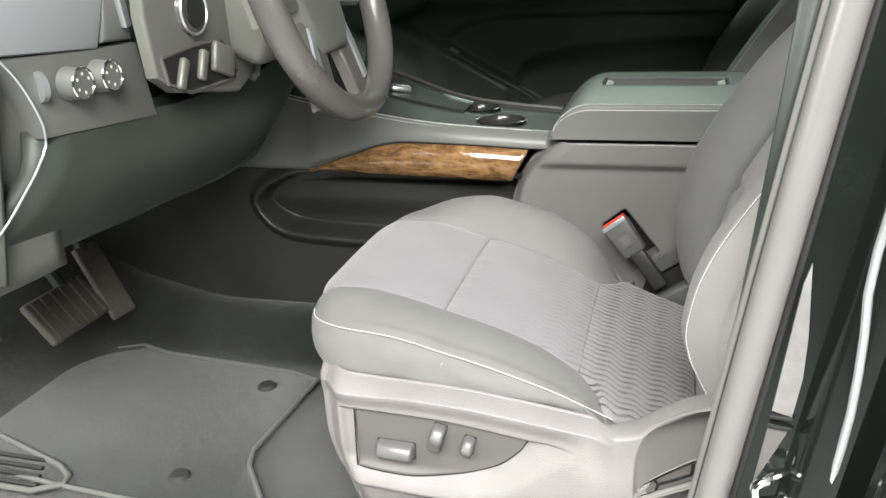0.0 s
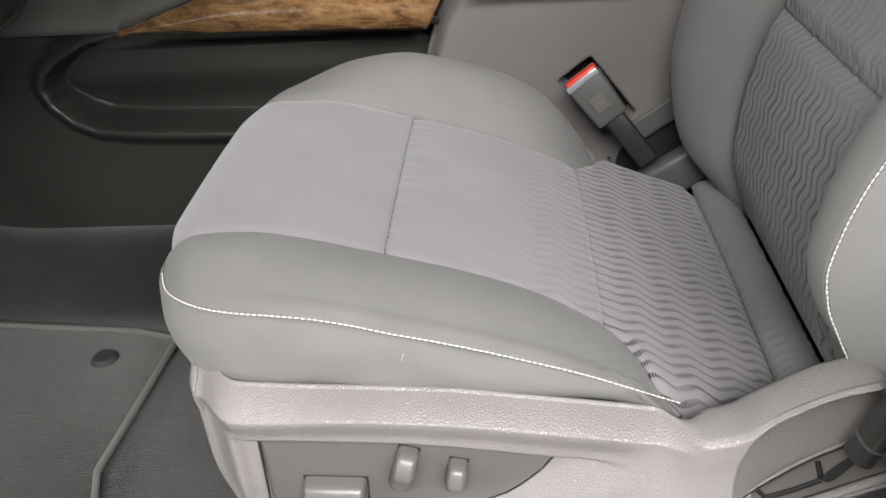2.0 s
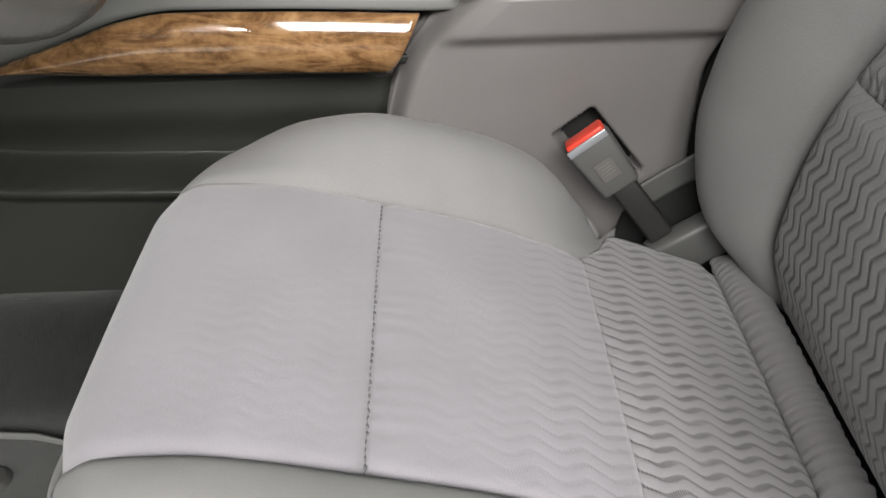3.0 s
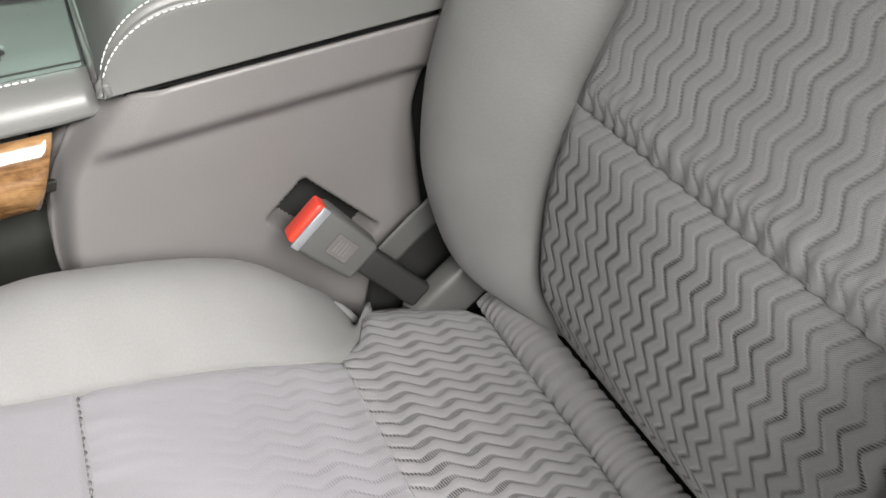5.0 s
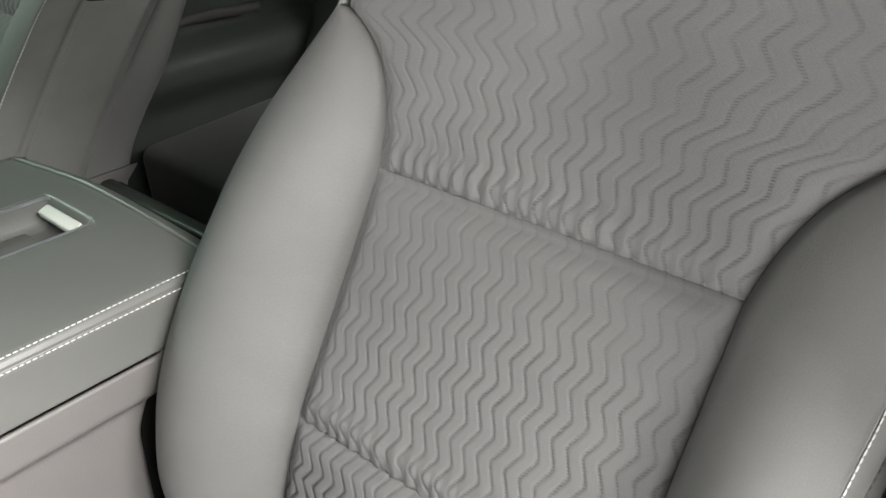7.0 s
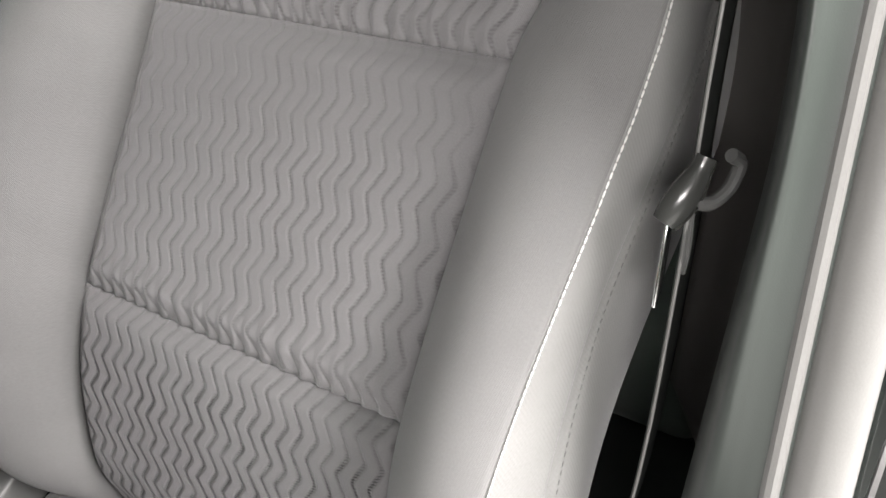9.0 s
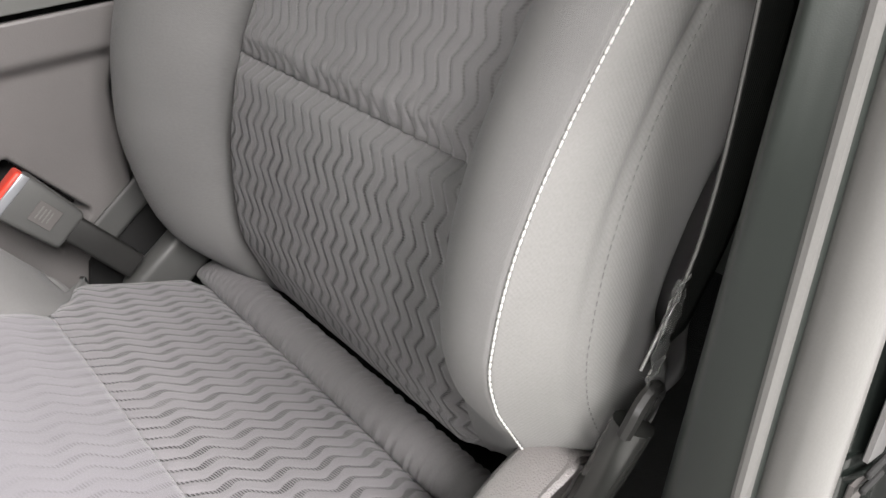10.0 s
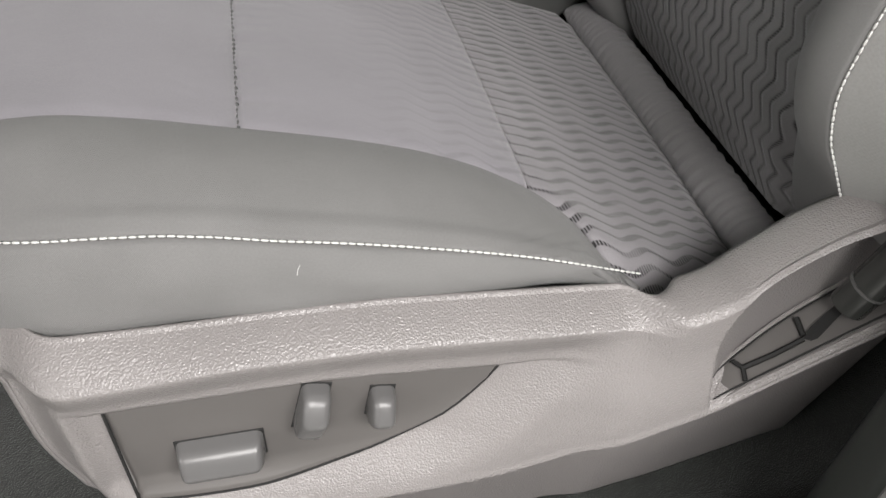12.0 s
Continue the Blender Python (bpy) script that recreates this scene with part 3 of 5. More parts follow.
def seat_backrest(seat):
    def insert(z0, z1, w, name, wrinkle, cloth=mat_back_cloth):
        def f(u, v):
            z = z0 + (z1 - z0) * v
            ww = w(z) + 0.003
            y = ww - 2 * ww * u
            lift = min(pillow(0.5, v, 0.3, abs(z1 - z0), 0.016, 0.007), -0.009 * smooth(ww - 0.02, ww, abs(y)))
            lift += wrinkle * 0.0016 * math.sin(y * 449 + 1.5 * math.sin(y * 61)) * (1 - smooth(0, 0.042, v * (z1 - z0))) * smooth(0, 0.02, ww - abs(y))
            return back_point(z, y, lift)
        return sheet(name, f, 90, max(20, int(abs(z1 - z0) * 260)), cloth, seat, "grey cloth with zigzag lines", lambda u, v: (w(0.4) * (1 - 2 * u), (z0 + (z1 - z0) * v) * 1.12), toward=(-1, 0, 0))
    insert(0.17, 0.412, back_inner, "backrest_lower_panel", 0.0, mat_back_cloth_shaded)
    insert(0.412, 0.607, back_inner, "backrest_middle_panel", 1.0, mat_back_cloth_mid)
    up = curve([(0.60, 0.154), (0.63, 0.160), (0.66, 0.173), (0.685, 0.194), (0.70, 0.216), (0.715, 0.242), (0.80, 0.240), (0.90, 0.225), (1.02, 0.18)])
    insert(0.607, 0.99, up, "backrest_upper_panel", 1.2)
    for side in (-1, 1):
        def bol(u, v, side=side):
            z = 0.16 + (0.712 - 0.16) * v
            a, b = back_inner(z), back_outer(z, side)
            w = a + (b - a) * u
            h = back_h(z, side) * (math.sin(math.pi * back_turn(side) * u ** 0.85) ** 0.85 if u > 0 else 0.0)
            return back_point(z, side * w, h - 0.008 * (1 - smooth(0, 0.012, u * (b - a))))
        sheet("backrest_bolster", bol, 26, 90, mat_cloth_side, seat, "smooth grey cloth bolster", lambda u, v: (u * 0.11, v * 0.6), toward=(-1, 0, 0))

        def edge(z, side=side):
            return back_point(z, side * back_outer(z, side), back_h(z, side) * math.sin(math.pi * back_turn(side)) ** 0.85)

        def ridge(z):
            return 0.27 + 0.03 * smooth(0.36, 0.50, z)

        def flank(u, v, side=side, edge=edge, ridge=ridge):
            z = 0.16 + (0.97 - 0.16) * v
            p = edge(z)
            full = 0.036 if side < 0 else 0.020
            full *= smooth(0.15, 0.30, z)
            low = full * math.sin(math.pi * 0.5 * min(u / 0.42, 1.0)) if u < 0.42 else full - 0.030 * ((u - 0.42) / 0.58) ** 2
            high = 0.011 * math.sin(math.pi * 0.5 * min(u / 0.30, 1.0)) + 0.009 * math.sin(math.pi * 0.5 * min(max(u - 0.30, 0) / 0.5, 1.0)) - 0.010 * smooth(0.85, 1.0, u)
            k = smooth(0.32, 0.50, z) if side < 0 else 0.0
            out = low + (high - low) * k
            deep = 0.135 + 0.015 * k - 0.02 * smooth(0.75, 0.97, z)
            dip = -0.003 * math.exp(-((u - ridge(z)) / 0.03) ** 2) * smooth(0.24, 0.30, z)
            return p + Vector((deep * u, side * (out + dip), -0.012 * u))
        cloth = mat_cloth_mesh
        sheet("backrest_side", flank, 46, 80, cloth, seat, "grey mesh cloth side", lambda u, v: (u * 0.15, v * 0.8), toward=(0, side, 0))
        if side > 0:
            continue
        rise = path3([edge(0.22 + (0.95 - 0.22) * i / 30) + Vector((0.0005, side * 0.0016, 0.0)) for i in range(31)])
        threads("seam_thread", rise, 0.0045, 0.0041, 0.00075, mat_thread, seat, "white contrast stitching", push=lambda t, side=side: Vector((-0.6, side, 0)))
        tag_m = Matrix.Translation(flank(0.36, (0.640 - 0.16) / 0.81) + Vector((0, -0.0005, 0))) @ pose(0, 0, 0, 0, 28, -10)
        block("airbag_tag", (0.022, 0.005, 0.030), tag_m, mat_gap, seat, "black tag with a white mark", 0.002)
        block("tag_mark", (0.005, 0.001, 0.018), tag_m @ pose(0.003, -0.0028, 0.001), mat_label, seat, "small white mark", 0.0003, 1)
        for k in (0.035,):
            pts = [flank(ridge(0.16 + 0.81 * (0.15 + 0.80 * i / 30)) + k, 0.15 + 0.80 * i / 30) + Vector((0, side * 0.0002, 0)) for i in range(31)]
            threads("side_stitching", path3(pts), 0.005, 0.0032, 0.0005, mat_cloth_side, seat, "", push=lambda t, side=side: Vector((0, side, 0)))

    def rear(u, v):
        z = 0.22 + (0.98 - 0.22) * v
        a = (0.5 - u) * math.pi
        w = math.copysign(abs(math.sin(a)) ** 0.35, math.sin(a)) * (0.222 + 0.024 * smooth(0.42, 0.56, z))
        return (back_x(z) + 0.085 + 0.115 * abs(math.cos(a)) ** 0.35, YB + w, z)
    sheet("backrest_rear_cover", flip(rear), 60, 30, mat_cloth_side, seat, "grey cloth rear cover", thick=0.004)
    bm = bmesh.new()
    for z0, z1 in ((0.2, 0.55), (0.55, 0.95)):
        zc = (z0 + z1) / 2
        ang = math.degrees(math.atan2(back_x(z1) - back_x(z0), z1 - z0))
        box_mesh(bm, 0.06, 0.38, (z1 - z0) * 1.1, pose((back_x(z0) + back_x(z1)) / 2 + 0.062, YB, zc - 0.02, 0, ang, 0), 0.02)
    part("backrest_foam", bm, mat_cloth_side, seat)


shield_top = curve([(-0.405, 0.256), (-0.385, 0.259), (-0.36, 0.2575), (-0.31, 0.2545), (-0.26, 0.2525), (-0.2, 0.249), (-0.148, 0.2425), (-0.08, 0.2335), (-0.05, 0.2295), (-0.03, 0.2285), (-0.015, 0.230), (0.0, 0.2345), (0.012, 0.2435), (0.030, 0.256), (0.056, 0.271), (0.085, 0.279), (0.105, 0.268), (0.15, 0.240)])
shield_low = curve([(-0.40, 0.112), (-0.356, 0.112), (-0.26, 0.109), (-0.19, 0.113), (-0.139, 0.117), (-0.096, 0.124), (-0.046, 0.136), (-0.004, 0.1475), (0.046, 0.172), (0.10, 0.199), (0.15, 0.222)])
panel_top = curve([(-0.36, 0.2165), (-0.25, 0.213), (-0.125, 0.198)])
panel_low = curve([(-0.36, 0.136), (-0.35, 0.131), (-0.286, 0.127), (-0.22, 0.136), (-0.169, 0.153), (-0.14, 0.176), (-0.125, 0.198)])


def shield_front(z):
    """The front edge of the shield, which runs back towards the floor."""
    return -0.402 + 0.034 * smooth(0.17, 0.025, z)


pocket_edge = curve([(0.10, 0.001), (0.147, 0.000), (0.18, -0.002), (0.205, -0.001), (0.222, 0.003), (0.232, 0.007), (0.243, 0.014), (0.258, 0.033), (0.271, 0.058), (0.279, 0.087), (0.285, 0.12)])


def shield_y(x, z):
    """The outer face of the seat's side shield."""
    t, lo = shield_top(x), shield_low(x)
    x0 = shield_front(z)
    # sloping shoulder that ends in a crisp ridge
    wide = 0.0115 + 0.005 * smooth(-0.27, -0.37, x)
    k = max(0.0, 1 - (t - z) / wide)
    y = 0.868 + 0.023 * (0.7 * k + 0.3 * k * k)
    # the face under the ridge leans in a little
    y += 0.006 * smooth(wide, wide + 0.022, t - z) * (1 - smooth(-0.09, -0.05, x))
    # front corner turns in
    y += 0.032 * (1 - smooth(0.0, 0.050, x - x0)) ** 2
    # broad proud band: along the low edge, then slanting up to the rear column
    s = 0.588 * (x + 0.138) - 0.81 * (z - 0.137)
    proud = 1 - (1 - smooth(0.034, 0.002, z - lo)) * (1 - smooth(-0.036, 0.002, s) * smooth(-0.24, -0.12, x))
    y -= 0.012 * proud * smooth(0.012, 0.05, x - x0) * smooth(0.0, 0.055, t - wide - z)
    # basin round the switch panel, with a sharp upper step that dies out behind the panel
    top = panel_top(min(max(x, -0.36), -0.125)) + 0.0015 - 0.07 * max(0.0, x + 0.125)
    step = smooth(-0.0005, 0.0035, top - z) * (1 - smooth(-0.115, -0.05, x))
    y += 0.008 * step * smooth(0.0, 0.012, x + 0.3735) * (1 - proud)
    y -= 0.0012 * math.exp(-((x + 0.3755) / 0.006) ** 2) * smooth(0.10, 0.13, z) * smooth(0.226, 0.212, z)
    lip = 0.009 * smooth(0.060, 0.0, z - lo) * smooth(-0.33, -0.12, x)
    # proud column in front of the pocket, carrying the rear plateau
    column = smooth(-0.056, -0.022, x)
    y += (0.857 + 0.005 * max(0.0, 1 - (t - z) / 0.005) ** 2 - y) * column
    y -= lip
    # pocket by the lower belt anchor, deeper towards the rear
    into = x - pocket_edge(z)
    if into > 0:
        deep = 0.857 + 0.030 * (1 - math.exp(-into / 0.03))
        y += (deep - y) * smooth(0.0, 0.002, into) * smooth(0.004, 0.008, z - lo) * smooth(0.0, 0.003, t - z)
    # the underside turns in below the low edge
    y += (0.006 * smooth(0.0, 0.006, lo - z) + 0.27 * max(0.0, lo - z)) * (0.25 + 0.75 * smooth(0.0, 0.10, x - x0)) - 0.0016 * math.exp(-((z - lo - 0.001) / 0.0028) ** 2)
    return y


def wedge_switch(name, sx, sz, ridge_at, m, seat):
    """A switch cap with two facets that meet in a proud ridge."""
    bm = bmesh.new()
    rows = [(0.50, 0.0, 1.0), (0.46, 0.0115, 0.96), (ridge_at, 0.0215, 0.90), (-0.44, 0.0130, 0.92), (-0.50, 0.0, 1.0)]
    loops = []
    for f, h, w in rows:
        loops.append([bm.verts.new((sgn * sx * 0.5 * w, f * sz, h)) for sgn in (-1, 1)])
    for (a0, a1), (b0, b1) in zip(loops, loops[1:]):
        bm.faces.new((a0, a1, b1, b0))
    for i in (0, 1):
        bm.faces.new([q[i] for q in loops])
    bm.faces.new((loops[0][0], loops[-1][0], loops[-1][1], loops[0][1]))
    bmesh.ops.recalc_face_normals(bm, faces=bm.faces)
    bmesh.ops.bevel(bm, geom=[e for e in bm.edges if max(v.co.z for v in e.verts) > 0.001], offset=0.0044, segments=4, profile=0.5, affect="EDGES")
    bmesh.ops.transform(bm, matrix=m, verts=bm.verts)
    return part(name, bm, mat_switch, seat, "grey plastic power seat switch")


def seat_base(seat):
    def shell(u, v):
        x = -0.402 + 0.529 * u
        t, lo = shield_top(x), 0.010
        flat = 0.002 + 0.028 * smooth(-0.045, -0.015, x)
        if v < 0.88:
            z = lo + (t - lo) * math.sin(v / 0.88 * math.pi / 2)
            xx = shield_front(z) + (0.127 - shield_front(z)) * u
            t2 = shield_top(xx)
            z = lo + (t2 - lo) * math.sin(v / 0.88 * math.pi / 2)
            return (xx, shield_y(xx, z), z)
        k = (v - 0.88) / 0.12
        return (x, shield_y(x, t) + flat * min(k * 2, 1) + 0.007 * k, t + 0.002 * math.sin(math.pi * min(k * 2, 1)) - 0.065 * smooth(0.45, 1.0, k))
    sheet("side_shield", shell, 320, 150, mat_shield, seat, "grained grey plastic side shield", thick=0.004, toward=(0, -1, 0))

    # front face of the base
    def nose(u, v):
        z = 0.045 + (shield_top(-0.402) - 0.045) * v
        y0 = shield_y(shield_front(z), z)
        a = u * math.pi / 2
        return (shield_front(z) - 0.014 * math.sin(a), y0 + 0.06 * (1 - math.cos(a)) + 0.34 * smooth(0.6, 1, u) * u, z)
    sheet("base_front", nose, 20, 16, mat_shield, seat, "grained grey plastic front", thick=0.004, toward=(-1, 0, 0))
    tube("base_corner", [nose(i / 12, 1.0) for i in range(13)], 0.005, mat_shield, seat, "", 8)
    # switch panel and the dark gap line round it
    outline = []
    for i in range(25):
        x = -0.352 + (0.225) * i / 24
        outline.append((x, panel_top(x) - 0.0012))
    for i in range(1, 25):
        x = -0.127 - 0.225 * i / 24
        outline.append((x, panel_low(x) + 0.0012))
    def face(u, v):
        x = -0.352 + 0.2255 * u
        lo, hi = panel_low(x) + 0.001, panel_top(x) - 0.001
        z = lo + (hi - lo) * v
        return (x, shield_y(x, z) - 0.0014, z)
    sheet("switch_panel", face, 60, 24, mat_panel, seat, "smooth dark grey switch panel", thick=0.003, toward=(0, -1, 0))
    tube("panel_gap", [(x, shield_y(x, z) - 0.0006, z) for x, z in outline + outline[:1]], 0.0011, mat_gap, seat, "", 6)
    for nm, x, z, sx, sz, lean, ridge_at in (("seat_slide_switch", -0.298, 0.161, 0.050, 0.024, -2, -0.10), ("backrest_switch", -0.242, 0.186, 0.017, 0.040, -16, 0.12), ("lumbar_switch", -0.202, 0.180, 0.015, 0.026, -12, -0.05)):
        mm = Matrix.Translation((x, shield_y(x, z) - 0.0015, z)) @ pose(0, 0, 0, 90, 0, 0) @ pose(0, 0, 0, 0, 0, lean)
        sw = wedge_switch(nm, sx, sz, ridge_at, mm, seat)
        block("switch_recess", (sx * 1.03, sz * 1.03, 0.0012), mm @ pose(0, 0, 0.0001), mat_gap, sw, "", 0.0004, 1)
    # lined pocket with a slit for the belt anchor
    low_edge = path3([(0.0039, 0.8529, 0.1549), (0.055, 0.8529, 0.1818), (0.103, 0.8529, 0.207), (0.122, 0.8529, 0.217)])
    top_edge = path3([(0.0033, 0.8585, 0.1555), (0.0060, 0.8650, 0.1585), (0.012, 0.8695, 0.1623), (0.0241, 0.8738, 0.1694), (0.0617, 0.8822, 0.1907), (0.108, 0.8856, 0.2156), (0.125, 0.8866, 0.2248)])
    sheet("anchor_pocket_insert", lambda u, v: low_edge(u).lerp(top_edge(u), v), 40, 8, mat_panel, seat, "dark grey slit plastic insert", thick=0.003, toward=(0, -0.3, 1))
    up = Vector((-0.28, -0.35, 0.9)) * 0.0022
    for pts, r in (([(0.0225, 0.8698, 0.1678), (0.0259, 0.863, 0.1684), (0.0241, 0.855, 0.1659)], 0.0016), ([(0.0259, 0.863, 0.1684), (0.0431, 0.8622, 0.1773), (0.0617, 0.8629, 0.1871)], 0.0018), ([(0.0635, 0.877, 0.1907), (0.0623, 0.865, 0.1878)], 0.0020)):
        tube("pocket_slit", [Vector(q) + up * 0.7 for q in pts], r, mat_gap, seat, "", 6)
    hole = [Vector(q) + up for q in ((0.0614, 0.8631, 0.187), (0.0645, 0.8597, 0.188), (0.0682, 0.8592, 0.1899), (0.0906, 0.8691, 0.2034), (0.0976, 0.8773, 0.2086), (0.0768, 0.8711, 0.1966), (0.0674, 0.8677, 0.191))]
    link("pocket_opening", hole, [tuple(range(7))], mat_gap, seat, "", True)
    for k, r in ((1.0, 0.0014), (0.93, 0.0007)):
        tube("pocket_rim", [low_edge(i / 30).lerp(top_edge(i / 30), k) + up for i in range(31)], r, mat_shield if r > 0.001 else mat_gap, seat, "", 6)
    tube("pocket_lip", [low_edge(i / 24) + Vector((0, -0.0022, -0.0012)) for i in range(25)], lambda t: 0.0006 + 0.0028 * smooth(0.0, 0.2, t), mat_shield, seat, "", 10)
    tube("pocket_front_line", [low_edge(i / 20).lerp(top_edge(i / 20), 0.06) + up * 0.3 for i in range(21)], 0.0006, mat_gap, seat, "", 6)
    # frame under the cushion, and the two floor feet
    block("seat_frame", (0.46, 0.40, 0.07), pose(-0.16, YC, 0.09), mat_gap, seat, "", 0.01)
    for x in (-0.33, 0.02):
        for w in (-0.16, 0.16):
            block("floor_foot", (0.05, 0.05, 0.10), pose(x, YC + w, 0.045), mat_gap, seat, "", 0.006)
    # plastic hinge cover on the console side
    bm = bmesh.new()
    box_mesh(bm, 0.085, 0.028, 0.050, pose(0.05, 1.367, 0.178, 0, -33, 0), 0.008, 3)
    part("recliner_cover", bm, mat_buckle, seat, "grey plastic hinge cover")


driver_seat = thing("driver_seat", "grey cloth car seat with zigzag panels and white stitching", "car seat", "front seats", at=(0, 0, 0))
seat_cushion(driver_seat)
seat_backrest(driver_seat)
seat_base(driver_seat)
passenger_seat = copy_thing(driver_seat, Matrix.Translation((0.04, 0.95, 0.0)))
passenger_seat.name = "passenger_seat"
tagged(passenger_seat, "grey cloth car seat beside the centre console")

tagged(tube("stray_thread", [(-0.235, 0.8938, 0.2845), (-0.2365, 0.893, 0.282), (-0.2372, 0.8925, 0.279)], 0.00013, mat_thread, None, "", 5, samples=8), "short loose white thread on the cushion side", "thread")

# ---- seat belt ----
buckle = thing("belt_buckle", "grey plastic belt buckle with a red release button", "seat belt buckle")
ax = Vector((0.045, -0.012, -0.058)).normalized()
side = Vector((0.86, 0.0, 0.5)).normalized()
side = (side - ax * side.dot(ax)).normalized()
nrm = ax.cross(side).normalized()
top_mid = Vector((-0.068, 1.376, 0.306))
mb = Matrix((side, nrm, -ax)).transposed().to_4x4()
mb.translation = top_mid
block("buckle_body", (0.046, 0.026, 0.062), mb @ pose(0, 0, -0.034), mat_buckle, buckle, "", 0.005, 3, (0.86, 1.0))
block("release_button", (0.041, 0.020, 0.012), mb @ pose(0, -0.002, -0.002), mat_red, buckle, "red release button", 0.003)
block("buckle_lip", (0.043, 0.0028, 0.008), mb @ pose(0, 0.0125, -0.003), mat_silver, buckle, "", 0.001)
block("buckle_label", (0.020, 0.001, 0.022), mb @ pose(0.001, 0.0134, -0.036), mat_panel, buckle, "", 0.0003, 1)
for i in range(4):
    block("label_bar", (0.013 - 0.002 * (i % 2), 0.0006, 0.0011), mb @ pose(0.001, 0.0141, -0.030 - 0.0034 * i), mat_seal, buckle, "", 0)
block("buckle_stalk", (0.026, 0.014, 0.075), mb @ pose(0.002, 0.001, -0.098), mat_rubber, buckle, "black flexible stalk", 0.004)

ribbon_pts = [(-0.003, 1.398, 0.215), (0.028, 1.397, 0.238), (0.060, 1.394, 0.262)]
sheet("buckle_strap", lambda u, v, f=path3(ribbon_pts): f(v) + Vector((0.0078, 0, -0.012)) * (2 * u - 1), 6, 14, mat_buckle, buckle, "grey webbing strap", thick=0.002, toward=(0, -1, 0))
belt = thing("seat_belt", "black seat belt webbing hanging beside the door pillar", "seat belt")


def ribbon(name, pts, across, width, material, parent, label="", n=40):
    f = path3(pts)
    a = Vector(across).normalized()
    return sheet(name, lambda u, v: f(v) + a * (u - 0.5) * width, 6, n, material, parent, label, lambda u, v: (u * width, v * f.length), 0.0014)


belt_pts = [(0.118, 0.838, 0.36), (0.148, 0.836, 0.42), (0.157, 0.835, 0.48), (0.161, 0.835, 0.55), (0.163, 0.836, 0.62), (0.169, 0.837, 0.68), (0.181, 0.840, 0.74), (0.232, 0.850, 1.0)]
ribbon("webbing", belt_pts, (1, 0.11, 0), 0.044, mat_belt, belt)
tube("webbing_edge", [(x - 0.0222, y - 0.0026, z) for x, y, z in belt_pts], 0.0009, mat_seal, belt, "pale woven edge", 6, samples=40)
tube("anchor_sleeve", [(0.083, 0.863, 0.213), (0.089, 0.851, 0.262), (0.090, 0.840, 0.300), (0.094, 0.834, 0.326)], 0.0115, mat_grip, belt, "black plastic anchor sleeve", 16, 0.75, samples=12)
tube("sleeve_collar", [(0.0853, 0.858, 0.233), (0.0856, 0.8575, 0.2345)], 0.0122, mat_buckle, belt, "", 16, 0.75)
tube("anchor_loop", [(0.084, 0.832, 0.326), (0.088, 0.829, 0.342), (0.100, 0.829, 0.350), (0.108, 0.832, 0.340), (0.102, 0.834, 0.326)], 0.0042, mat_rubber, belt, "", 8, samples=16)
tube("anchor_pin", [(0.094, 0.829, 0.334), (0.099, 0.828, 0.346)], 0.0022, mat_chrome, belt, "bright steel pin", 8)
block("latch_plate_tongue", (0.026, 0.0022, 0.044), pose(0.140, 0.8405, 0.555, 0, 14, 12), mat_chrome, belt, "bright steel tongue", 0.001)
tube("latch_plate_grip", [(0.127, 0.8385, 0.577), (0.131, 0.8345, 0.586), (0.136, 0.8305, 0.597), (0.139, 0.8285, 0.605)], lambda t: 0.0050 + 0.0030 * math.sin(math.pi * min(1.0, t + 0.15)), mat_grip, belt, "black plastic grip", 14, 0.8, samples=14)
tube("grip_rivet", [(0.1325, 0.8275, 0.5865), (0.1318, 0.8262, 0.5868)], 0.0016, mat_buckle, belt, "", 8)
tube("latch_plate_guide", [(0.140, 0.834, 0.583), (0.149, 0.827, 0.580), (0.158, 0.8215, 0.586), (0.160, 0.8195, 0.597), (0.154, 0.8225, 0.602)], 0.0032, mat_buckle, belt, "grey plastic belt guide", 10, samples=16)
tube("guide_thread", [(0.141, 0.833, 0.577), (0.139, 0.832, 0.560), (0.141, 0.8315, 0.548), (0.144, 0.8315, 0.557), (0.1445, 0.8325, 0.577)], 0.0014, mat_buckle, belt, "", 6, samples=16)
random.seed(4)
film_rows = [[(0.094 + 0.012 * i / 4 + random.uniform(-.002, .002) + 0.014 * j / 16, 0.8315 + random.uniform(-.002, .002), 0.350 + 0.058 * j / 16) for i in range(5)] for j in range(17)]
link("clear_film", [q for r in film_rows for q in r], [(5 * j + i, 5 * j + i + 1, 5 * j + i + 6, 5 * j + i + 5) for j in range(16) for i in range(4)], mat_film, belt, "crumpled clear plastic film", True)

# ---- door pillar ----
pillar = thing("door_pillar", "dark grey plastic trimmed door pillar with rubber seals", "car pillar", kind="structure")


def lean(z):
    return 0.160 * (z - 0.3) + 0.004


def tilt(z):
    return 0.05 * (z - 0.3)


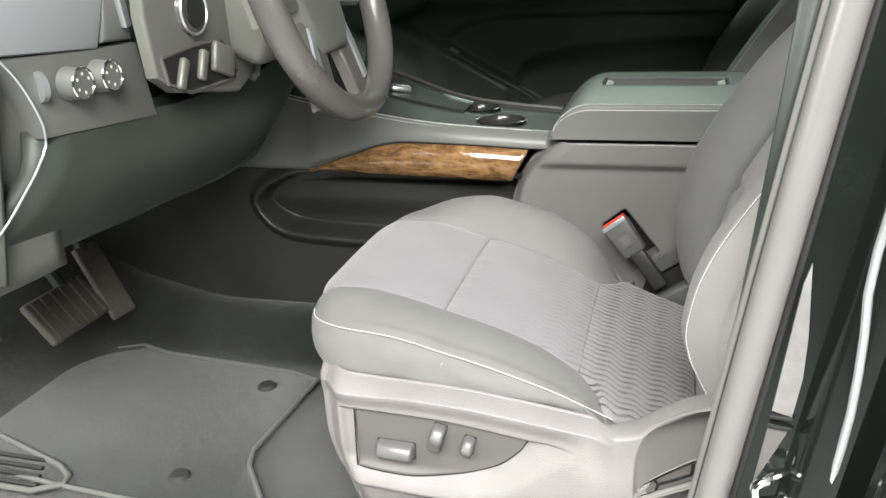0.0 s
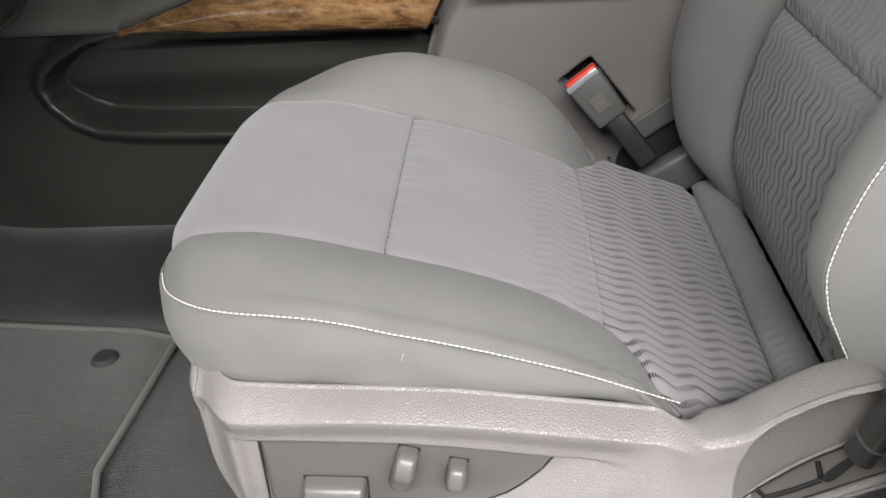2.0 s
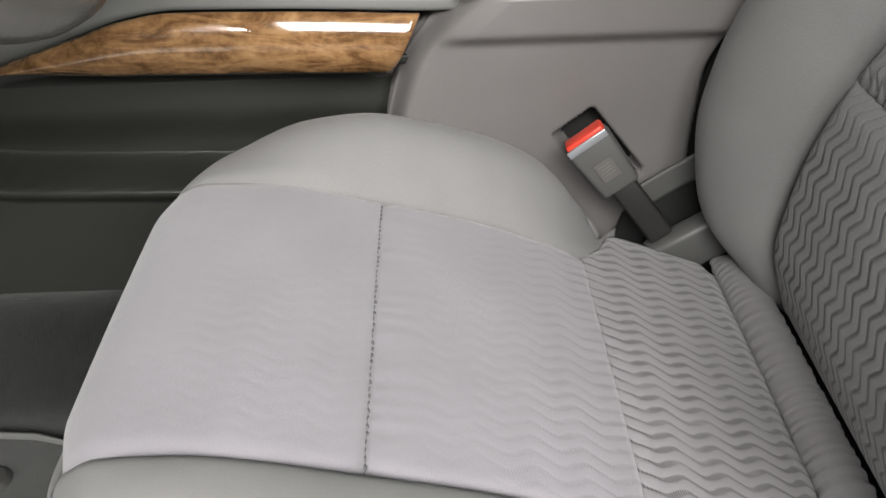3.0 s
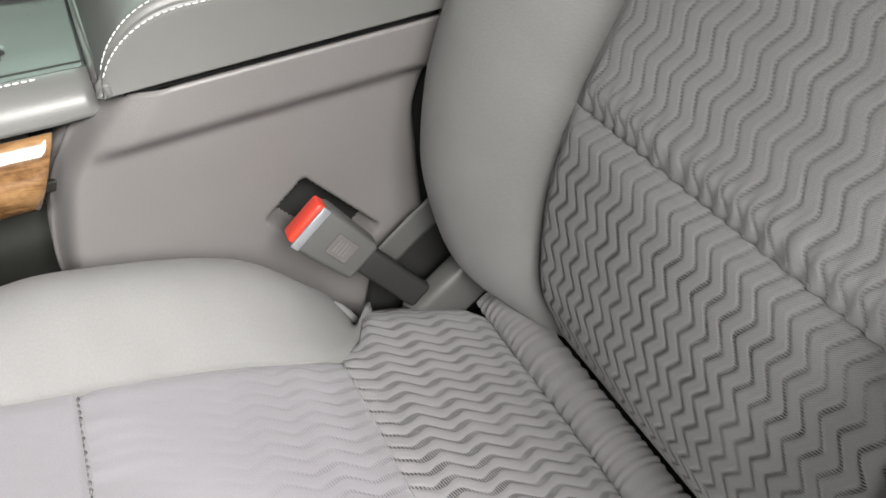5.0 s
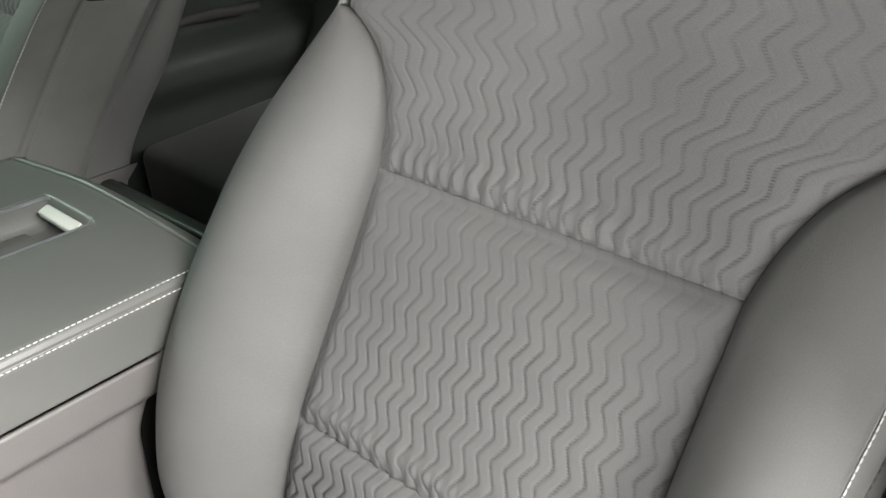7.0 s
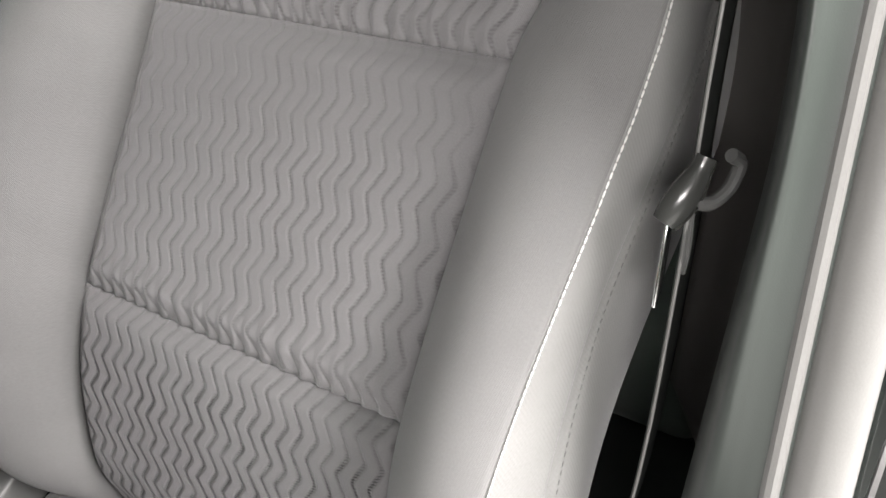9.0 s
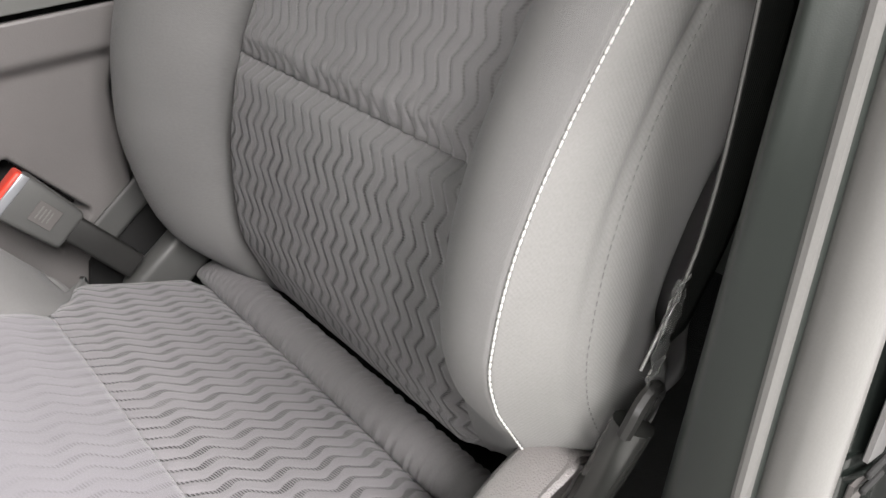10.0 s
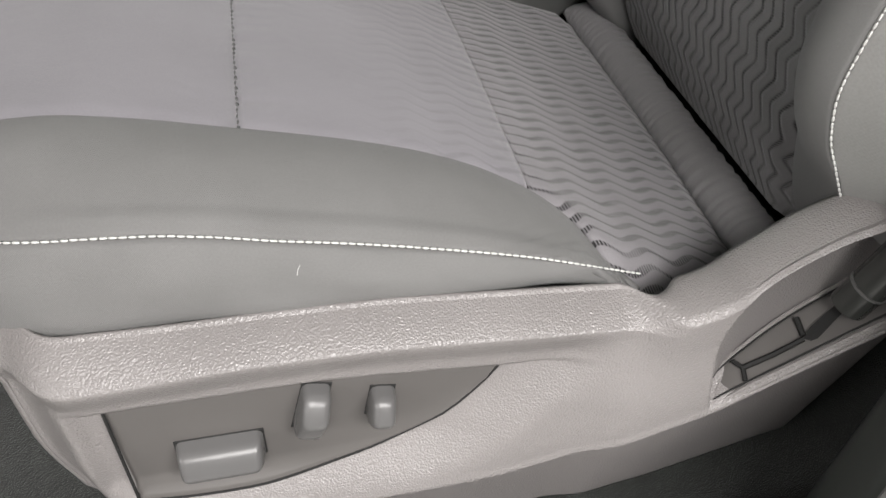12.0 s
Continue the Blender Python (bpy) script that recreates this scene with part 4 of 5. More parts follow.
def section(prof, z, u):
    """A point of a pillar section, rounded through its corner points."""
    k = u * (len(prof) - 1)
    i = min(int(k), len(prof) - 2)
    t = k - i
    q = [prof[min(max(i + d, 0), len(prof) - 1)] for d in (-1, 0, 1, 2)]
    x, y = [0.5 * (2 * q[1][c] + (q[2][c] - q[0][c]) * t + (2 * q[0][c] - 5 * q[1][c] + 4 * q[2][c] - q[3][c]) * t * t + (3 * q[1][c] - q[0][c] - 3 * q[2][c] + q[3][c]) * t ** 3) for c in (0, 1)]
    k = smooth(0.815, 0.760, y)
    return (x + lean(z) * (0.45 + 0.55 * k), y + tilt(z) * k + (0.9 * max(0.0, min(z, 0.71) - 0.60) ** 2 - 0.035 * (z - 0.3)) * (1 - k), z)


TRIM = [(0.26, 0.806), (0.18, 0.811), (0.11, 0.813), (0.091, 0.810), (0.077, 0.801), (0.0695, 0.787), (0.0645, 0.774), (0.0630, 0.766), (0.0635, 0.760), (0.067, 0.757), (0.073, 0.758)]
sheet("pillar_trim", lambda u, v: section(TRIM, -0.10 + 0.85 * v, u), 90, 40, mat_pillar, pillar, "dark grey grained trim", toward=(-1, 0.3, 0))
seal_pts = lambda x, y, z0=-0.15, z1=1.35: [(x + lean(z0 + (z1 - z0) * i / 24), y + tilt(z0 + (z1 - z0) * i / 24), z0 + (z1 - z0) * i / 24) for i in range(25)]
tube("door_seal", seal_pts(0.0800, 0.7475), 0.0150, mat_seal, pillar, "grey rubber door seal", 18)
# paler tube laid along the trim ridge as its highlight
tube("trim_highlight", seal_pts(0.0645, 0.7620), 0.0040, mat_seal, pillar, "pale strip standing for the highlight on the trim ridge", 10)
tube("seal_channel", seal_pts(0.074, 0.762), 0.006, mat_gap, pillar, "", 8)
tube("seal_lip", seal_pts(0.0975, 0.741), 0.0035, mat_gap, pillar, "", 8)
JAMB = [(0.096, 0.746), (0.100, 0.738), (0.126, 0.732), (0.131, 0.727), (0.137, 0.704), (0.150, 0.690), (0.165, 0.686)]
sheet("painted_jamb", lambda u, v: section(JAMB, -0.15 + 1.5 * v, u), 42, 40, mat_paint, pillar, "glossy black painted jamb", toward=(-0.3, -1, 0))
# rubber strip coloured silver to hold the light it catches
tube("outer_seal", [(0.144, 0.693, -0.10), (0.156, 0.693, 0.20), (0.165, 0.692, 0.31), (0.173, 0.690, 0.40), (0.174, 0.690, 0.45), (0.172, 0.690, 0.50), (0.179, 0.690, 0.57), (0.196, 0.695, 0.70), (0.231, 0.70, 1.0), (0.271, 0.71, 1.3)], 0.0036, mat_silver, pillar, "rubber edge strip, silver for its lit look", 10, samples=40)
YP = 0.7335
plate = [(0.1195, 0.360), (0.1365, 0.355), (0.1415, 0.395), (0.1418, 0.435), (0.1395, 0.475), (0.138, 0.503), (0.133, 0.484), (0.1275, 0.434)]
prism("jamb_plate", plate, 0.003, Matrix(((1, 0, 0, 0), (0, 0, 1, YP), (0, 1, 0, 0), (0, 0, 0, 1))), mat_jamb, pillar, "pale metal plate", 0.0008, 1)
prism("jamb_recess", [(0.106, 0.250), (0.126, 0.250), (0.135, 0.342), (0.118, 0.345)], 0.003, Matrix(((1, 0, 0, 0), (0, 0, 1, YP + 0.001), (0, 1, 0, 0), (0, 0, 0, 1))), mat_panel, pillar, "dull grey recess", 0.0008, 1)
for z in (0.3545, 0.3445):
    block("jamb_bar", (0.020, 0.003, 0.004), pose(0.1275, YP - 0.002, z, 0, 4, 0), mat_gap, pillar, "", 0.001, 1)
striker = thing("door_striker", "chromed steel door striker on the black jamb", "door striker")
tube("striker_loop", [(0.144, 0.726, 0.280), (0.122, 0.708, 0.282), (0.11, 0.702, 0.287), (0.108, 0.702, 0.299), (0.12, 0.708, 0.305), (0.144, 0.726, 0.307)], 0.0045, mat_chrome, striker, "", 10, samples=30)
block("striker_plate", (0.020, 0.012, 0.07), pose(0.146, 0.723, 0.290, 0, 7, 0), mat_chrome, striker, "", 0.004)

rear_door = thing("rear_door", "glossy black rear car door", "car door", kind="structure")
sheet("door_skin", lambda u, v: (0.180 + 1.0 * u + lean(-0.35 + 1.2 * v), 0.672 - 0.02 * math.sin(math.pi * v) + 0.02 * (1 - smooth(0, 0.02, u)), -0.35 + 1.2 * v), 40, 24, mat_paint, rear_door, "glossy black door skin", toward=(0, -1, 0))



def upper(u, v):
    z = 0.712 + 0.638 * v
    x, y, _ = section(TRIM, z, u)
    n = 0.006 * smooth(0.0, 0.03, v)
    return (x - n - 0.004, y + 0.003, z - 0.012 * math.cos(u * math.pi) * (1 - v))


tagged(sheet("pillar_upper_trim", upper, 40, 24, mat_light_trim, None, toward=(-1, 0, 0)), "pale grey upper door pillar trim", "pillar trim", kind="structure")
inner_door = thing("rear_door_trim", "dark grey rear door trim with a pull handle", "car door", kind="structure")
sheet("trim_panel", lambda u, v: (0.225 + 1.025 * u, 0.815 + 0.050 * smooth(0.36, 0.44, v) * smooth(0.0, 0.06, u), -0.05 + 1.0 * v), 50, 30, mat_panel, inner_door, "", toward=(0, 1, 0))
block("handle_recess", (0.13, 0.012, 0.10), pose(0.47, 0.866, 0.52, 0, 18, 0), mat_pillar, inner_door, "grey handle recess", 0.008)
block("recess_slot", (0.16, 0.004, 0.012), pose(0.43, 0.866, 0.585, 0, 18, 0), mat_gap, inner_door, "black slot", 0.001)
block("handle_strip", (0.10, 0.012, 0.005), pose(0.51, 0.872, 0.466, 0, 18, 0), mat_chrome, inner_door, "bright strip", 0.002)
block("trim_armrest", (0.40, 0.07, 0.08), pose(0.68, 0.850, 0.395), mat_pillar, inner_door, "", 0.015)

# ---- centre console ----
console = thing("centre_console", "grey plastic centre console with a burl wood strip", "centre console", kind="")


con_front = curve([(0.06, -0.268), (0.28, -0.262), (0.357, -0.243), (0.40, -0.215), (0.436, -0.178)])


def con_side(u, v):
    z = 0.06 + (0.433 - 0.06) * v
    x0 = con_front(z)
    x = x0 + (0.066 + 0.03 * smooth(0.34, 0.43, z) - x0) * u
    y = 1.418 + 0.004 * math.sin(v * 3)
    # proud band under the lid, stepping in below it
    y -= 0.013 * smooth(0.381, 0.399, z) * smooth(0.0, 0.05, x - x0)
    y += 0.030 * (1 - smooth(0.0, 0.026, x - x0)) ** 2 + 0.035 * smooth(0.93, 1.0, u) ** 2
    # niche for the belt buckle
    c = Vector((-0.042, 0.260))
    d = Vector((x, z)) - c
    e = Vector((0.62, -0.785))
    a, b = abs(d.dot(e)), abs(d.dot(Vector((0.785, 0.62))))
    y += 0.034 * (1 - smooth(0.045, 0.050, a)) * (1 - smooth(0.0215, 0.026, b))
    return (x, y, z)


sheet("console_side", con_side, 170, 100, mat_console, console, "grained grey plastic side", toward=(0, -1, 0))
sheet("console_far_side", lambda u, v: (con_front(0.06 + 0.376 * v) + u * 0.48, 1.79, 0.06 + 0.373 * v), 8, 8, mat_console, console)
block("console_core", (0.48, 0.33, 0.36), pose(0.03, 1.62, 0.245), mat_gap, console, "", 0.01)
sheet("console_face", lambda u, v: (con_front(0.06 + 0.376 * v) - 0.006 * math.sin(math.pi * u), 1.46 + 0.31 * u, 0.06 + 0.376 * v), 14, 16, mat_console, console, toward=(-1, 0, 0))
block("console_rear", (0.02, 0.36, 0.40), pose(0.25, 1.605, 0.23), mat_dark, console, "", 0.006)


def armrest(parent):
    x0, x1, yc, hw = -0.180, 0.166, 1.602, 0.198

    def height(x):
        k = min(1.0, max(0.0, (x - x0) / 0.072))
        return (1 - (1 - k) ** 2.2) ** 0.6 * (1 - 0.10 * smooth(x1 - 0.02, x1, x))

    def top(u, v):
        # v runs from the driver's side over the lid to the far side
        x = x0 + (x1 - x0) * u
        s = min(v, 1 - v)
        if s < 0.22:
            k = s / 0.22
            off, z = hw - 0.001 * math.sin(math.pi * k), 0.047 * k
        elif s < 0.32:
            k = (s - 0.22) / 0.10 * math.pi / 2
            off, z = hw - 0.014 * (1 - math.cos(k)), 0.047 + 0.013 * math.sin(k)
        else:
            k = (s - 0.32) / 0.18
            off, z = (hw - 0.014) * (1 - k), 0.060 + 0.008 * math.sin(k * math.pi / 2)
        # pressed seam groove along the edge
        z -= 0.0022 * math.exp(-((s - 0.262) / 0.010) ** 2)
        y = yc + (off if v > 0.5 else -off)
        zz = 0.4395 + z * height(x) - (0.010 * smooth(1.60, 1.80, y) if z > 0.05 else 0)
        hx = smooth(-0.108, -0.101, x) * (1 - smooth(0.105, 0.112, x))
        hy = smooth(1.546, 1.553, y) * (1 - smooth(1.627, 1.634, y))
        return (x, y, zz - 0.030 * hx * hy)
    sheet("armrest_lid", top, 170, 150, mat_lid, parent, "smooth grey vinyl padded lid", toward=(0, 0, 1))
    block("hollow_pad", (0.150, 0.060, 0.006), pose(0.0, 1.590, 0.4800), mat_lid, parent, "raised grip pad", 0.003)
    sheet("lid_front", lambda u, v: (x0 + 0.002 - 0.004 * math.sin(math.pi * u), yc - hw + 2 * hw * u, 0.4395 + 0.01 * v), 20, 4, mat_lid, parent, toward=(-1, 0, 0))
    for xx in (-0.098, 0.100):
        block("hollow_end", (0.014, 0.066, 0.010), pose(xx, 1.59, 0.4965, 0, 20 if xx < 0 else -20, 0), mat_light_trim, parent, "bright metal end piece", 0.003)
    ring = [(-0.104, 1.545), (0.106, 1.545), (0.114, 1.553), (0.114, 1.627), (0.106, 1.635), (-0.104, 1.635), (-0.111, 1.627), (-0.111, 1.553)]
    tube("hollow_rim", [(x, y, 0.5050 - (0.010 * smooth(1.60, 1.80, y))) for x, y in ring + ring[:1]], 0.002, mat_silver, parent, "", 6)
    for s in (0.235, 0.290):
        f = path3([Vector(top(0.012 + 0.988 * (i / 40) ** 1.5, s)) + Vector((0, -0.0006, 0.0004)) for i in range(41)])
        threads("lid_stitching", f, 0.0052, 0.0042, 0.00062, mat_thread, parent, "pale double stitching", push=lambda t: Vector((0, -1, 0.6)))
    block("lid_gap", (0.33, 0.37, 0.012), pose(-0.002, 1.602, 0.4355), mat_gap, parent, "", 0.001, 1)
    tube("lid_rear_piping", [Vector(top(0.955, i / 40)) + Vector((0, 0, 0.001)) for i in range(9, 32)], 0.003, mat_lid, parent, "", 8)


armrest(console)

prism("anchor_opening", [(-0.035, 0.10), (-0.012, 0.190), (0.006, 0.206), (0.066, 0.248), (0.075, 0.240), (0.10, 0.10)], 0.008, Matrix(((1, 0, 0, 0), (0, 0, 1, 1.405), (0, 1, 0, 0), (0, 0, 0, 1))), mat_gap, console, "black opening for the belt strap")

# front part: top deck, wood strip, side pocket
deck_z = curve([(-0.95, 0.575), (-0.75, 0.520), (-0.60, 0.487), (-0.52, 0.472), (-0.45, 0.461), (-0.39, 0.4535), (-0.30, 0.447), (-0.16, 0.440)])
wood_top = curve([(-0.64, 0.371), (-0.60, 0.384), (-0.55, 0.400), (-0.50, 0.416), (-0.45, 0.423), (-0.35, 0.421), (-0.22, 0.415)])
wood_low = curve([(-0.64, 0.366), (-0.50, 0.362), (-0.35, 0.359), (-0.22, 0.356)])


def deck_edge(u, v):
    x = -0.95 + 0.765 * u
    z0 = wood_top(x) if x > -0.64 else 0.367
    z1 = deck_z(x)
    a = v * math.pi / 2
    return (x, 1.432 + 0.03 * (1 - math.cos(a)), z0 + (z1 - z0) * math.sin(a) ** 0.9 if x > -0.64 else z0 + (z1 - z0) * v)


sheet("deck_edge", deck_edge, 80, 16, mat_lid, console, "soft grey vinyl edge", toward=(0, -1, 0.5))


deck_far = curve([(-0.95, 2.0), (-0.557, 1.80), (-0.42, 1.70), (-0.338, 1.665), (-0.16, 1.63)])
CUPS = ((-0.290, 1.528, 0.043), (-0.350, 1.622, 0.036))


def deck(u, v):
    x = -0.95 + 0.765 * u
    y = 1.460 + (deck_far(x) - 1.460) * v
    z = deck_z(x) - 0.004 * smooth(0.05, 0.12, v)
    for cx, cy, r in CUPS:
        z -= 0.075 * (1 - smooth(r - 0.004, r + 0.002, math.hypot(x - cx, y - cy)))
    return (x, y, z)


sheet("deck_top", deck, 200, 90, mat_deck, console, "grey top with cup holders", toward=(0, 0, 1))
sheet("deck_far_wall", lambda u, v: (-0.95 + 0.765 * u, deck_far(-0.95 + 0.765 * u) + 0.004 + 0.02 * v, deck_z(-0.95 + 0.765 * u) + 0.006 - 0.30 * v), 40, 6, mat_dark, console, toward=(0, 1, 0))
tube("deck_far_trim", [(x, deck_far(x), deck_z(x) + 0.003) for x in np.linspace(-0.80, -0.19, 30)], 0.0040, mat_panel, console, "grey edge trim", 8)
for cx, cy, r in CUPS:
    bm = bmesh.new()
    prof = [(r + 0.003, 0.0022), (r + 0.001, 0.0030), (r - 0.001, 0.0010), (r - 0.003, -0.010), (r - 0.006, -0.062), (r - 0.008, -0.068), (r - 0.012, -0.070), (0.004, -0.070)]
    base = deck_z(cx) - 0.003
    rows = [[bm.verts.new((cx + q * math.cos(2 * math.pi * k / 40), cy + q * math.sin(2 * math.pi * k / 40), base + h)) for k in range(40)] for q, h in prof]
    for r0, r1 in zip(rows, rows[1:]):
        for k in range(40):
            bm.faces.new((r0[k], r0[(k + 1) % 40], r1[(k + 1) % 40], r1[k]))
    liner = part("cup_liner", bm, mat_grip, console, "black cup holder liner")
    for a in (0.5, 2.6, 4.7):
        block("cup_grip", (0.010, 0.016, 0.030), pose(cx, cy, base - 0.022, 0, 0, math.degrees(a)) @ pose(r - 0.007, 0, 0), mat_rubber, liner, "", 0.004)


def tray(u, v):
    x = -0.60 + 0.225 * u
    y0 = 1.630 - 0.055 * u
    y1 = deck_far(x) - 0.014
    edge = min(u * 0.225, (1 - u) * 0.225, v * (y1 - y0), (1 - v) * (y1 - y0))
    return (x, y0 + (y1 - y0) * v, deck_z(x) + 0.001 - 0.003 * smooth(0, 0.006, edge))


sheet("tray_liner", tray, 40, 24, mat_grip, console, "glossy black tray", toward=(0, 0, 1))
for y in (1.448, 1.455):
    threads("deck_stitching", path3([(-0.70 + 0.48 * i / 12, y, deck_z(-0.70 + 0.48 * i / 12) - (0.004 if y < 1.45 else 0.0)) for i in range(13)]), 0.0055, 0.0042, 0.0009, mat_thread, console, "pale double stitching", push=lambda t: Vector((0, -0.6, 1)))
block("coin_tray_insert", (0.045, 0.030, 0.014), pose(-0.535, 1.675, 0.478, 0, 12, 30), mat_silver, console, "", 0.006)
sheet("wood_strip", lambda u, v: (-0.64 + (0.388 + 0.030 * v) * u, 1.432 - 0.020 * math.sin(math.pi * (0.08 + 0.84 * v)) ** 0.8 + 0.006 * (1 - smooth(0, 0.3, u)), wood_low(-0.64 + 0.42 * u) * (1 - v) + wood_top(-0.64 + 0.42 * u) * v), 70, 16, mat_wood, console, "glossy brown burl wood strip", toward=(0, -1, 0))

POCKET = [(-0.15, 0.352), (-0.58, 0.360), (-0.640, 0.360), (-0.690, 0.352), (-0.735, 0.330), (-0.758, 0.310), (-0.765, 0.294), (-0.758, 0.274), (-0.738, 0.252), (-0.712, 0.239), (-0.67, 0.233), (-0.60, 0.230), (-0.15, 0.216)]


def pocket_depth(x, z):
    """Distance into the pocket's outline; below zero outside it."""
    best, inside = 1.0, False
    for (x0, z0), (x1, z1) in zip(POCKET, POCKET[1:] + POCKET[:1]):
        ex, ez = x1 - x0, z1 - z0
        k = min(1.0, max(0.0, ((x - x0) * ex + (z - z0) * ez) / (ex * ex + ez * ez)))
        best = min(best, math.hypot(x - x0 - ex * k, z - z0 - ez * k))
        if (z0 > z) != (z1 > z) and x < x0 + (z - z0) / (z1 - z0) * ex:
            inside = not inside
    return best if inside else -best


def con_low(u, v):
    x = -1.25 + 1.025 * u
    z = 0.03 + 0.335 * v
    y = 1.445 + 0.03 * (1 - v) * 0.3
    if x > -0.83:
        d = pocket_depth(x, z)
        y -= 0.018 * smooth(-0.030, -0.006, d) * (1 if z < 0.33 else 1 - smooth(-0.70, -0.60, x))
        y += (0.050 + 0.02 * smooth(0.30, 0.24, z)) * smooth(-0.003, 0.006, d)
    return (x, y, z)


sheet("console_lower_side", con_low, 400, 190, mat_console_shaded, console, "grained plastic side with a map pocket", toward=(0, -1, 0))
sheet("console_upper_front", lambda u, v: (-1.25 + 0.31 * u, 1.436 + 0.004 * v, 0.366 + (deck_z(-1.25 + 0.31 * u) + 0.05 * (1 - u) - 0.366) * v), 20, 8, mat_console, console, toward=(0, -1, 0))

tube("panel_joint", [(-1.2, 1.4355, 0.3665), (-0.63, 1.4345, 0.3665)], 0.0016, mat_gap, console, "", 6)

# ---- floor ----
def floor_z(x, y):
    z = 0.085 * smooth(1.33, 1.45, y) + 0.05 * smooth(-0.85, -1.15, x) * smooth(1.2, 1.45, y)
    z += 0.30 * smooth(-1.05, -1.55, x)
    z += 0.03 * smooth(0.86, 0.80, y)
    return z - 0.012 - 0.10 * smooth(0.92, 0.86, y) * smooth(-0.12, 0.0, x) * (1 - smooth(0.2, 0.3, x))


carpet = tagged(sheet("floor", lambda u, v: (-1.7 + 3.2 * u, 0.80 + 1.65 * v, floor_z(-1.7 + 3.2 * u, 0.80 + 1.65 * v) if 0.80 + 1.65 * v < 1.47 else floor_z(-1.7 + 3.2 * u, 2.92 - (0.80 + 1.65 * v))), 120, 90, mat_carpet, None, thick=0.01), "dark grey car carpet", "carpet", kind="structure")

floor_mat = thing("floor_mat", "grey carpet floor mat with a bound edge on the car carpet", "floor mat")
rim_pts = [(-0.54, 0.93), (-0.597, 1.00), (-0.612, 1.04), (-0.60, 1.27), (-0.66, 1.288), (-0.77, 1.298), (-0.95, 1.315), (-1.02, 1.335), (-1.06, 1.315), (-1.15, 1.29), (-1.25, 1.24), (-1.28, 1.0), (-1.20, 0.93), (-0.88, 0.895), (-0.70, 0.885), (-0.58, 0.89)]
prism("mat_carpet_face", rim_pts, 0.008, pose(0, 0, -0.006), mat_mat, floor_mat, "worn grey carpet pile", 0.003)
tube("mat_binding", [(x, y, 0.003) for x, y in rim_pts + rim_pts[:1]], 0.0042, mat_lid, floor_mat, "grey bound edge", 8)
for x, y in ((-0.684, 1.232), (-0.694, 0.956)):
    bm = bmesh.new()
    bmesh.ops.create_cone(bm, cap_ends=True, segments=24, radius1=0.018, radius2=0.013, depth=0.006, matrix=pose(x, y, 0.005))
    part("mat_fastener", bm, mat_fastener, floor_mat, "dark round fastener")
heel = thing("heel_pad", "grey ribbed heel pad on the floor mat", "heel pad")
hp = [(-0.868, 0.915), (-0.860, 0.895), (-0.90, 0.87), (-1.10, 0.87), (-1.14, 0.95), (-1.06, 0.985), (-0.90, 0.935)]
tube("pad_rim", [(x, y, 0.006) for x, y in hp + hp[:1]], 0.005, mat_lid, heel, "", 8)
for i in range(4):
    tube("pad_rib", [(-0.90 - 0.012 * i, 0.883 + 0.02 * i, 0.005), (-1.08, 0.883 + 0.02 * i, 0.005)], 0.004, mat_rubber, heel, "", 6)

# ---- pedals ----
brake = thing("brake_pedal", "black ribbed rubber brake pedal", "pedal")
mp = pose(-0.98, 1.108, 0.196, -3, 52, 0)
block("pedal_pad", (0.085, 0.150, 0.016), mp, mat_pedal, brake, "worn ribbed rubber pad", 0.006)
for i in range(6):
    block("pedal_rib", (0.075, 0.006, 0.004), mp @ pose(0, -0.060 + 0.024 * i, 0.009), mat_pedal, brake, "", 0.001, 1)
tube("pedal_arm", [(-0.99, 1.135, 0.20), (-1.06, 1.14, 0.30), (-1.14, 1.14, 0.48)], 0.011, mat_dark, brake, "", 8, samples=10)
gas = thing("accelerator_pedal", "black rubber accelerator pedal", "pedal")
mp2 = pose(-1.0, 1.235, 0.195, 0, 62, -8)
block("pedal_pad", (0.15, 0.055, 0.014), mp2, mat_pedal, gas, "worn rubber pad", 0.005, 3)
tube("pedal_arm", [(-1.03, 1.235, 0.25), (-1.10, 1.24, 0.36), (-1.18, 1.24, 0.50)], 0.010, mat_dark, gas, "", 8, samples=10)
rest = thing("foot_rest", "dark ribbed foot rest pedal", "pedal")
block("pedal_pad", (0.07, 0.07, 0.014), pose(-1.08, 1.0, 0.19, 0, 50, 0), mat_pedal, rest, "", 0.006)

# ---- dashboard ----
dash = thing("dashboard", "black plastic dashboard with light knobs", "dashboard", kind="")


knee_low = curve([(0.58, 0.49), (0.66, 0.475), (0.81, 0.449), (1.0, 0.441), (1.14, 0.434), (1.25, 0.440), (1.34, 0.480), (1.42, 0.545)])
knee_left = curve([(0.0, 0.600), (0.37, 0.673), (0.59, 0.706), (0.77, 0.731), (1.0, 0.748)])


def knee(u, v):
    y = knee_left(v) + (1.42 - knee_left(v)) * u
    low = knee_low(y)
    high = 0.596 - 0.075 * max(0.0, min(y, 1.0) - 0.76) + 0.044 * smooth(1.2, 1.42, y)
    z = low + (high - low) * v
    return (-0.622 - 0.05 * (1 - v) ** 2 + 0.014 * math.sin(math.pi * v) - 0.02 * (1 - smooth(0.0, 0.05, u)), y, z)


